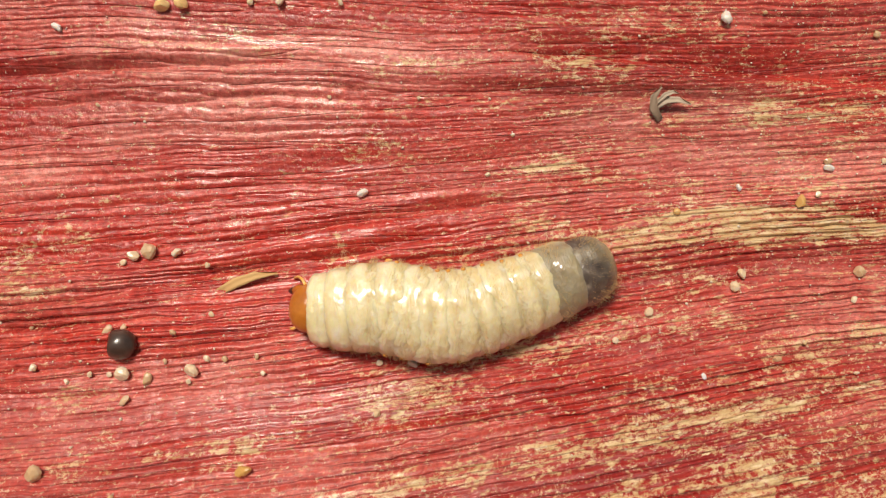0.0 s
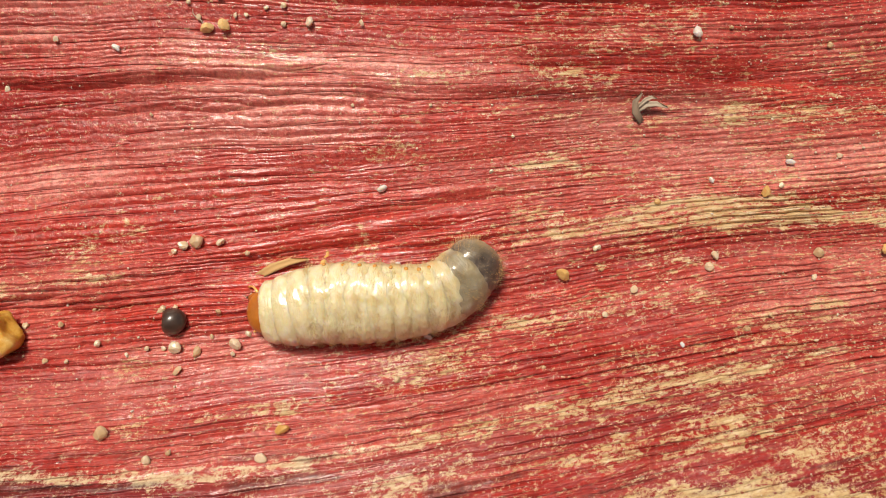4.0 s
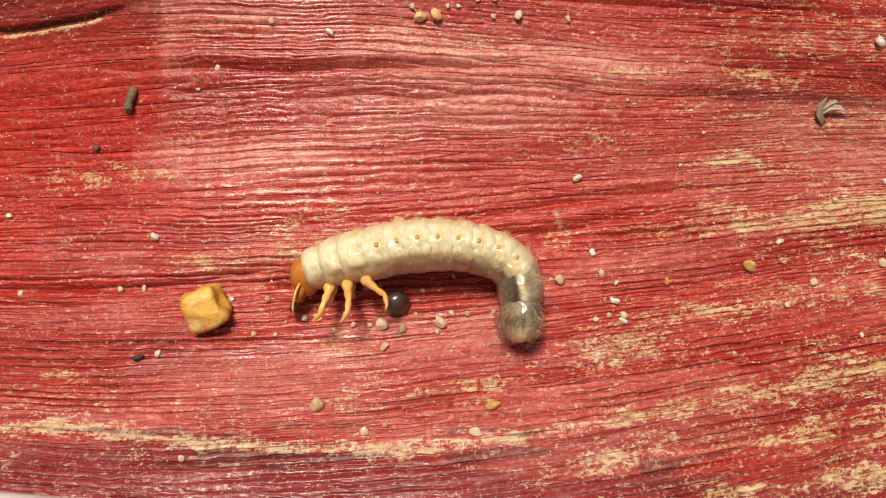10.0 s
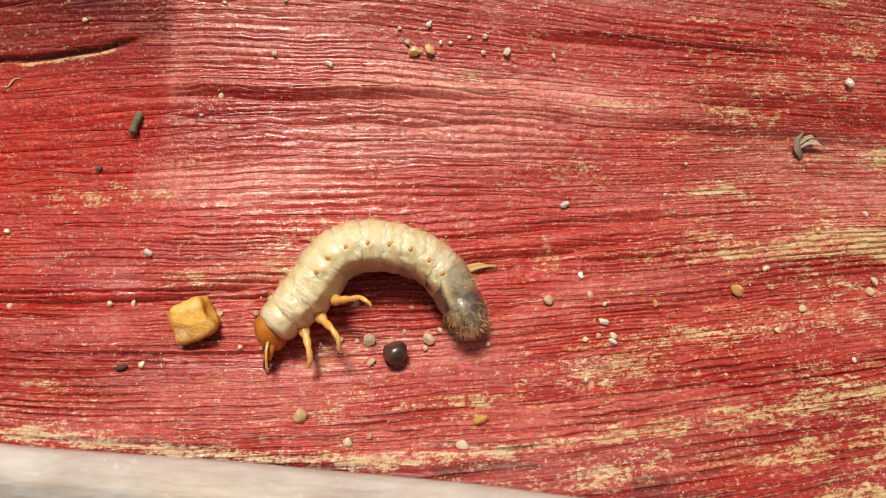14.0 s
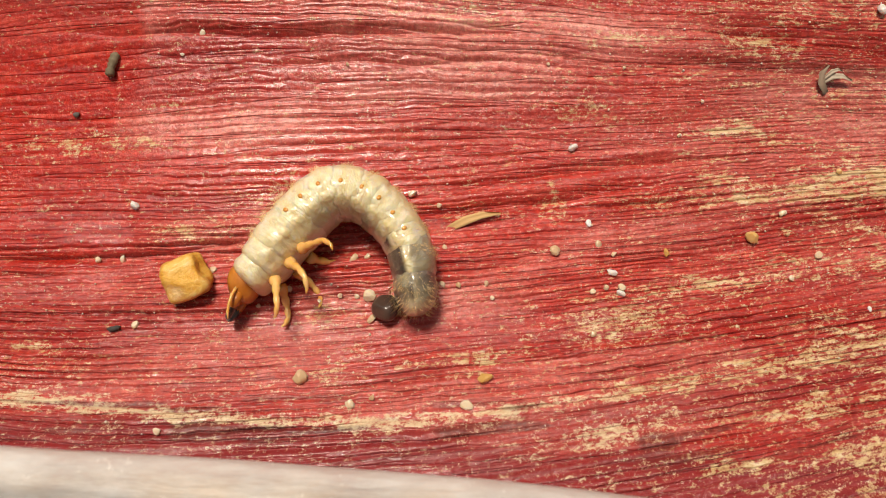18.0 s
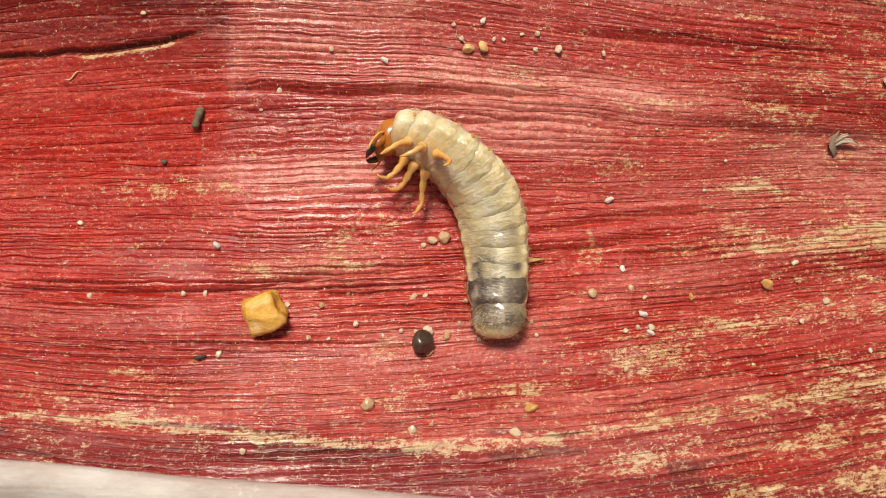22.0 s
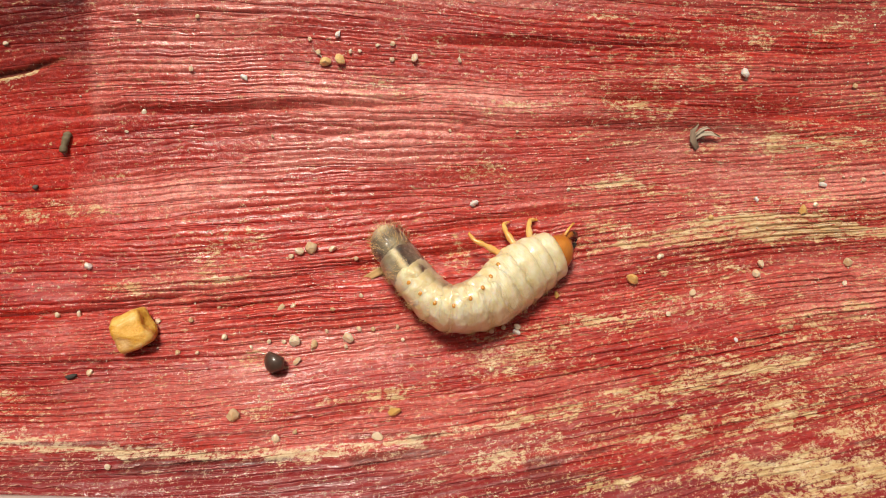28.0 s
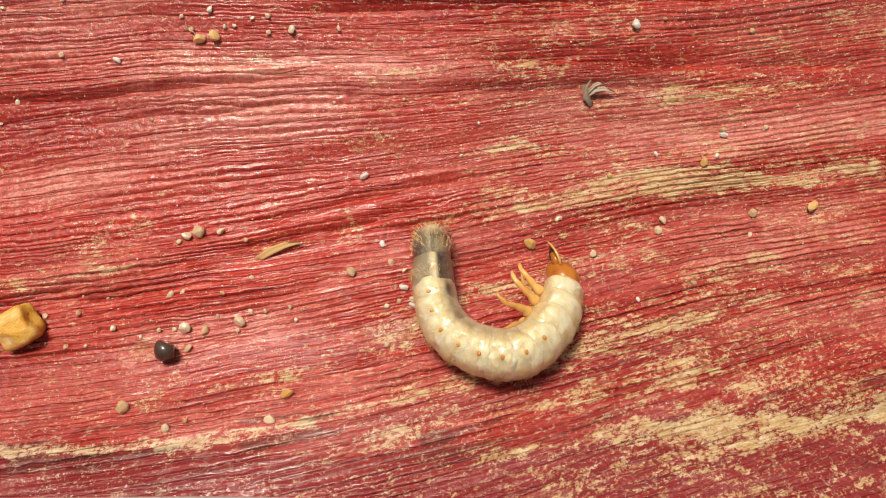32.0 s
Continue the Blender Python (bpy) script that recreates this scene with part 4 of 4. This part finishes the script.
# seconds; seven places along the body's axis from head to tail (x, y); the roll of the back at head and tail
SPINE = [
    (0, -13.7, -5.4, -10.9, -5.9, -4.8, -5.6, 1.3, -6.5, 7.4, -4.9, 12.2, -3.0, 17.0, -1.3, 0, -10),
    (0.5, -15.9, -6.9, -11.9, -6.6, -6.0, -6.6, 0.3, -6.4, 6.5, -5.5, 11.1, -3.5, 17.4, -1.3, 0, -10),
    (1, -15.3, -5.2, -12.9, -5.5, -7.3, -5.4, -0.8, -6.0, 5.8, -6.4, 10.5, -5.0, 16.9, -1.7, 0, -10),
    (1.5, -16.7, -3.0, -12.6, -3.3, -7.1, -4.2, -1.0, -5.1, 4.4, -5.5, 9.3, -3.7, 13.8, -2.4, 0, -15),
    (2, -17.9, -3.0, -16.2, -3.4, -10.2, -4.3, -4.5, -7.1, 1.1, -10.2, 6.0, -9.6, 11.7, -5.3, -5, -50),
    (2.5, -11.2, -4.9, -9.4, -4.9, -3.5, -5.7, 2.9, -6.0, 8.6, -5.6, 10.9, -3.7, 7.4, -1.4, -5, -30),
    (4.5, -24.4, -10.5, -21.3, -10.5, -15.5, -9.6, -9.1, -9.6, -3.4, -9.0, 0.4, -6.8, 3.5, -4.2, -5, -25),
    (5, -25.5, -14.1, -23.9, -14.1, -18.0, -15.0, -11.4, -16.9, -5.0, -16.0, 0.1, -11.9, 2.4, -5.5, -40, -90),
    (5.5, -26.9, -10.3, -25.9, -10.5, -19.8, -9.9, -13.2, -11.5, -6.7, -12.1, -1.6, -9.9, 0.9, -4.7, -5, -50),
    (6, -27.1, -15.5, -25.1, -13.1, -21.5, -10.0, -17.1, -6.7, -12.5, -4.5, -8.0, -3.5, -2.2, -4.1, 40, 30),
    (6.5, -29.9, -17.8, -28.0, -14.8, -27.1, -9.9, -24.0, -5.4, -18.9, -2.7, -13.1, -3.0, -5.6, -6.5, 75, 75),
    (7, -33.0, -18.6, -30.6, -17.4, -27.0, -13.6, -22.0, -10.4, -16.8, -7.1, -11.5, -5.0, -5.9, -7.5, 20, 40),
    (7.5, -37.7, -16.2, -36.1, -12.5, -33.5, -7.2, -29.1, -3.5, -23.8, -3.1, -17.8, -4.3, -9.6, -6.7, 85, 113),
    (8, -39.1, -16.6, -36.9, -15.3, -32.7, -12.0, -27.0, -6.6, -21.8, -4.4, -15.8, -4.9, -10.1, -8.7, 25, 98),
    (8.5, -40.4, -8.1, -36.6, -5.6, -31.3, -4.4, -25.4, -3.9, -19.5, -3.7, -14.1, -5.8, -15.1, -12.4, 70, 100),
    (9, -36.6, -8.5, -33.9, -6.8, -30.8, -3.4, -26.2, 0.8, -20.2, -0.7, -15.9, -5.9, -15.9, -14.6, 100, 98),
    (9.5, -36.7, -13.9, -34.8, -12.9, -31.7, -9.2, -27.2, -5.1, -22.6, -2.6, -16.6, -4.8, -10.9, -11.2, 20, 98),
    (10, -41.9, -7.1, -38.6, -5.7, -33.3, -4.2, -27.3, -3.0, -20.6, -3.2, -15.8, -5.7, -14.8, -12.9, 93, 98),
    (10.5, -41.9, -11.9, -39.2, -10.5, -35.8, -7.6, -31.8, -2.6, -26.1, -1.8, -20.3, -7.3, -16.1, -16.4, 95, 98),
    (11, -39.8, -11.7, -38.7, -10.5, -34.7, -6.7, -28.7, -3.4, -22.5, -3.7, -17.1, -7.8, -13.0, -13.7, 55, 108),
    (11.5, -42.2, -8.6, -39.2, -7.0, -32.7, -4.9, -25.7, -3.9, -20.1, -6.2, -15.4, -8.4, -11.6, -12.6, 80, 98),
    (12, -38.7, -12.6, -34.8, -11.2, -31.0, -7.9, -26.3, -4.3, -21.1, -3.6, -17.4, -9.6, -15.5, -17.0, 100, 98),
    (12.5, -38.8, -16.1, -38.0, -13.3, -36.7, -8.2, -32.5, -3.6, -25.8, -2.6, -19.0, -6.2, -13.6, -15.5, 65, 108),
    (13, -41.2, -15.2, -39.4, -13.2, -35.0, -10.4, -28.9, -7.8, -22.7, -7.6, -17.0, -9.2, -13.6, -15.6, 60, 100),
    (13.5, -43.6, -11.7, -41.5, -9.9, -38.5, -5.6, -35.6, 0.2, -30.0, 1.5, -23.6, -1.5, -19.6, -9.8, 90, 98),
    (15.5, -47.2, -16.4, -45.6, -16.7, -40.5, -17.4, -33.4, -18.9, -26.7, -18.0, -21.2, -15.2, -16.3, -13.0, -30, -40),
    (16, -47.3, -18.4, -45.0, -17.0, -39.6, -15.6, -33.4, -14.7, -27.1, -15.7, -22.1, -15.8, -17.4, -14.1, 10, -20),
    (16.5, -41.6, -17.4, -40.7, -14.9, -39.8, -11.0, -38.3, -5.7, -33.3, -2.2, -27.3, -2.7, -21.5, -9.2, 80, 90),
    (17, -46.3, -13.8, -43.7, -12.1, -40.3, -7.1, -36.1, -2.6, -30.8, -1.7, -24.7, -5.2, -20.3, -11.1, 75, 98),
    (17.5, -48.4, -14.5, -47.1, -13.5, -43.4, -9.2, -37.8, -5.0, -32.0, -4.2, -26.6, -6.0, -21.5, -11.8, 45, 103),
    (18, -46.7, -11.5, -43.8, -10.1, -40.3, -5.4, -36.1, -1.3, -31.5, -1.9, -27.3, -6.5, -25.8, -13.4, 100, 93),
    (18.5, -45.8, -15.4, -44.8, -13.6, -44.8, -7.9, -41.4, -2.6, -35.7, -1.1, -29.1, -4.1, -24.0, -12.9, 70, 103),
    (19, -49.1, -13.3, -47.2, -13.2, -43.1, -11.0, -39.0, -7.0, -34.1, -4.1, -28.8, -7.0, -22.4, -13.0, 35, 103),
    (19.5, -49.1, -8.4, -46.6, -6.6, -42.2, -4.0, -36.4, -1.0, -31.0, -1.3, -28.0, -5.9, -28.8, -13.9, 93, 100),
    (20, -48.5, -10.3, -46.3, -9.5, -44.8, -4.1, -39.9, -0.2, -34.0, -0.3, -28.6, -4.7, -24.0, -13.6, 80, 98),
    (20.5, -51.9, -7.5, -50.3, -7.4, -44.5, -6.4, -38.1, -4.1, -32.9, -3.2, -27.4, -6.2, -22.6, -12.5, 20, 103),
    (21, -47.3, -2.0, -44.6, -1.2, -39.2, -0.5, -33.7, 0.5, -28.1, -1.0, -24.4, -6.4, -24.1, -13.8, 93, 98),
    (21.5, -45.6, -3.3, -43.6, -0.6, -39.5, 2.5, -33.8, 3.2, -28.6, 0.2, -24.7, -6.1, -23.8, -13.8, 75, 113),
    (22, -38.7, 12.5, -34.3, 12.6, -29.1, 9.8, -24.8, 5.1, -23.3, -0.0, -22.8, -5.1, -22.4, -11.9, 120, 172),
    (22.5, -40.2, 10.6, -38.0, 9.6, -31.7, 7.0, -27.2, 2.9, -27.0, -2.9, -29.2, -8.8, -32.1, -14.5, 100, 98),
    (23, -36.2, 15.8, -33.6, 14.3, -28.6, 9.7, -25.4, 4.0, -25.9, -2.0, -29.2, -8.7, -32.1, -15.5, 108, 118),
    (23.5, -35.8, 13.1, -32.8, 13.6, -27.7, 10.9, -23.7, 5.0, -25.3, -1.1, -29.6, -6.5, -34.3, -13.2, 93, 113),
    (24, -24.2, 14.3, -22.5, 12.1, -21.6, 7.6, -19.9, 3.1, -22.7, -1.6, -28.7, -4.1, -37.5, -4.9, 100, 123),
    (24.5, -21.6, 14.3, -21.2, 12.8, -20.2, 7.5, -18.5, 3.0, -21.4, -1.6, -28.1, -4.2, -36.9, -5.2, 95, 118),
    (26.5, -15.9, 8.8, -15.2, 8.0, -13.2, 3.2, -13.1, -2.1, -16.8, -6.7, -22.8, -6.1, -30.2, -5.5, 65, 118),
    (27, 2.3, 1.8, -0.0, 0.6, -3.1, -3.7, -8.1, -7.2, -13.4, -5.4, -15.3, -0.5, -13.9, 6.0, 118, 95),
    (27.5, 1.3, 3.8, 0.2, 3.4, -0.6, -1.2, -3.8, -6.5, -9.7, -7.3, -14.2, -2.9, -16.2, 5.0, 75, 95),
    (28, 4.5, -1.4, 3.0, -1.1, -1.9, -4.1, -6.4, -7.4, -11.6, -8.1, -16.0, -4.1, -19.8, 1.1, 35, 98),
    (28.5, 7.9, -6.5, 5.7, -7.2, 1.6, -8.7, -3.5, -10.8, -9.3, -10.4, -11.8, -5.0, -9.9, 2.0, 108, 85),
    (29, 4.2, 1.1, 4.5, 0.3, 5.1, -4.9, 1.6, -9.9, -3.5, -9.8, -7.4, -4.7, -9.5, 2.8, 95, 90),
    (29.5, 10.8, -0.9, 9.9, -3.1, 7.2, -7.4, 1.3, -10.1, -5.0, -9.2, -8.5, -5.6, -8.0, -0.9, 98, 60),
    (30, 10.7, -0.7, 9.6, -1.4, 8.9, -6.1, 4.9, -11.6, -0.7, -12.8, -6.2, -9.8, -10.3, -3.3, 65, 93),
    (30.5, 15.3, -4.1, 12.7, -4.0, 8.2, -6.1, 2.9, -10.2, -2.9, -12.0, -7.7, -9.7, -12.2, -5.3, 15, 98),
    (31, 16.1, -9.2, 14.6, -9.8, 12.1, -13.9, 6.8, -17.0, 1.3, -15.4, -3.4, -10.4, -7.5, -3.0, 70, 118),
    (31.5, 20.4, -12.1, 17.1, -12.9, 12.0, -14.0, 5.6, -15.0, 0.8, -12.7, -0.0, -7.7, 1.7, -2.7, 95, 80),
    (32, 18.7, -8.6, 17.5, -9.6, 15.9, -13.7, 11.6, -17.5, 6.1, -17.2, 1.4, -12.9, 0.6, -2.4, 75, 95),
]
# the seed is nudged along by the grub: seconds, place, roll
SEED_ROWS = [(0, -31.8, -9.6, 0), (7, -31.9, -9.5, 0), (10, -29.9, -9.9, 35), (10.5, -27.9, -10.9, 70), (11, -27.8, -10.8, 75), (11.5, -27.8, -12.2, 95), (12.5, -29.0, -13.8, 130), (13, -28.4, -14.1, 140), (17.5, -28.5, -13.8, 142), (18, -29.6, -14.0, 170), (19, -29.5, -13.8, 172), (19.5, -32.2, -14.7, 235), (20, -32.0, -14.2, 240), (22, -32.0, -14.0, 240), (22.5, -32.5, -15.7, 270), (23.5, -33.7, -15.3, 300), (32, -33.5, -15.3, 300)]


def body_poses(row):
    """Poses of the head and the thirteen rings for one row."""
    pts = np.array(row[1:15], float).reshape(7, 2)
    a, b = row[15], row[16]
    # a smooth curve through the seven places
    ext = np.vstack([2 * pts[0] - pts[1], pts, 2 * pts[-1] - pts[-2]])
    fine = []
    for k in range(6):
        p0, p1, p2, p3 = ext[k:k + 4]
        for q in np.linspace(0, 1, 16, endpoint=False):
            fine.append(0.5 * (2 * p1 + (p2 - p0) * q + (2 * p0 - 5 * p1 + 4 * p2 - p3) * q * q + (3 * p1 - p0 - 3 * p2 + p3) * q ** 3))
    fine = np.array(fine + [pts[-1]])
    s = np.concatenate([[0], np.cumsum(np.hypot(*np.diff(fine, axis=0).T))])
    s /= s[-1]
    at = lambda f: np.array([np.interp(f, s, fine[:, 0]), np.interp(f, s, fine[:, 1])])
    edges = np.concatenate([[0], np.cumsum(SPANS)])
    edges /= edges[-1]
    out = []
    for i in range(14):
        f = (edges[i] + edges[i + 1]) / 2
        p = at(f)
        d = at(max(f - 0.045, 0)) - at(min(f + 0.045, 1))
        roll = radians(a + (b - a) * smooth(0.15, 0.8, f))
        h = 2.7 if i == 0 else RADII[i] * math.hypot(0.70 * math.cos(roll), 1.0 * math.sin(roll))
        up = bed(*(p + 0.01 * d)) - bed(*(p - 0.01 * d))
        fwd = Vector((d[0], d[1], up * 50)).normalized()
        z = Vector((0, 0, 1))
        z = (z - fwd * z.dot(fwd)).normalized()
        right = fwd.cross(z)
        back = z * math.cos(roll) + right * math.sin(roll)
        left = back.cross(fwd)
        m = Matrix((fwd, left, back)).transposed().to_4x4()
        m.translation = Vector((p[0], p[1], bed(*p) + h)) * MM
        if i:
            m = m @ pose(0, 0, -0.08 * RADII[i] * MM)
        if i == 0:      # the head hangs towards the belly
            m = m @ pose(0.1 * MM, 0, -0.3 * MM, 0, 26, 0)
        out.append(m)
    return out


def motions():
    times = [row[0] for row in SPINE]
    poses = [body_poses(row) for row in SPINE]
    mids = [Matrix.Translation((p[5].translation + p[8].translation) / 2) for p in poses]
    walk(grub, list(zip(times, mids)))
    for i, piece in enumerate(pieces):
        walk(piece, [(t, mid.inverted() @ p[i]) for t, mid, p in zip(times, mids, poses)])
    walk(seed, [(t, pose(x * MM, y * MM, (float(bed(x, y)) + 1.15) * MM, a, 0, a * 0.4)) for t, x, y, a in SEED_ROWS])


motions()
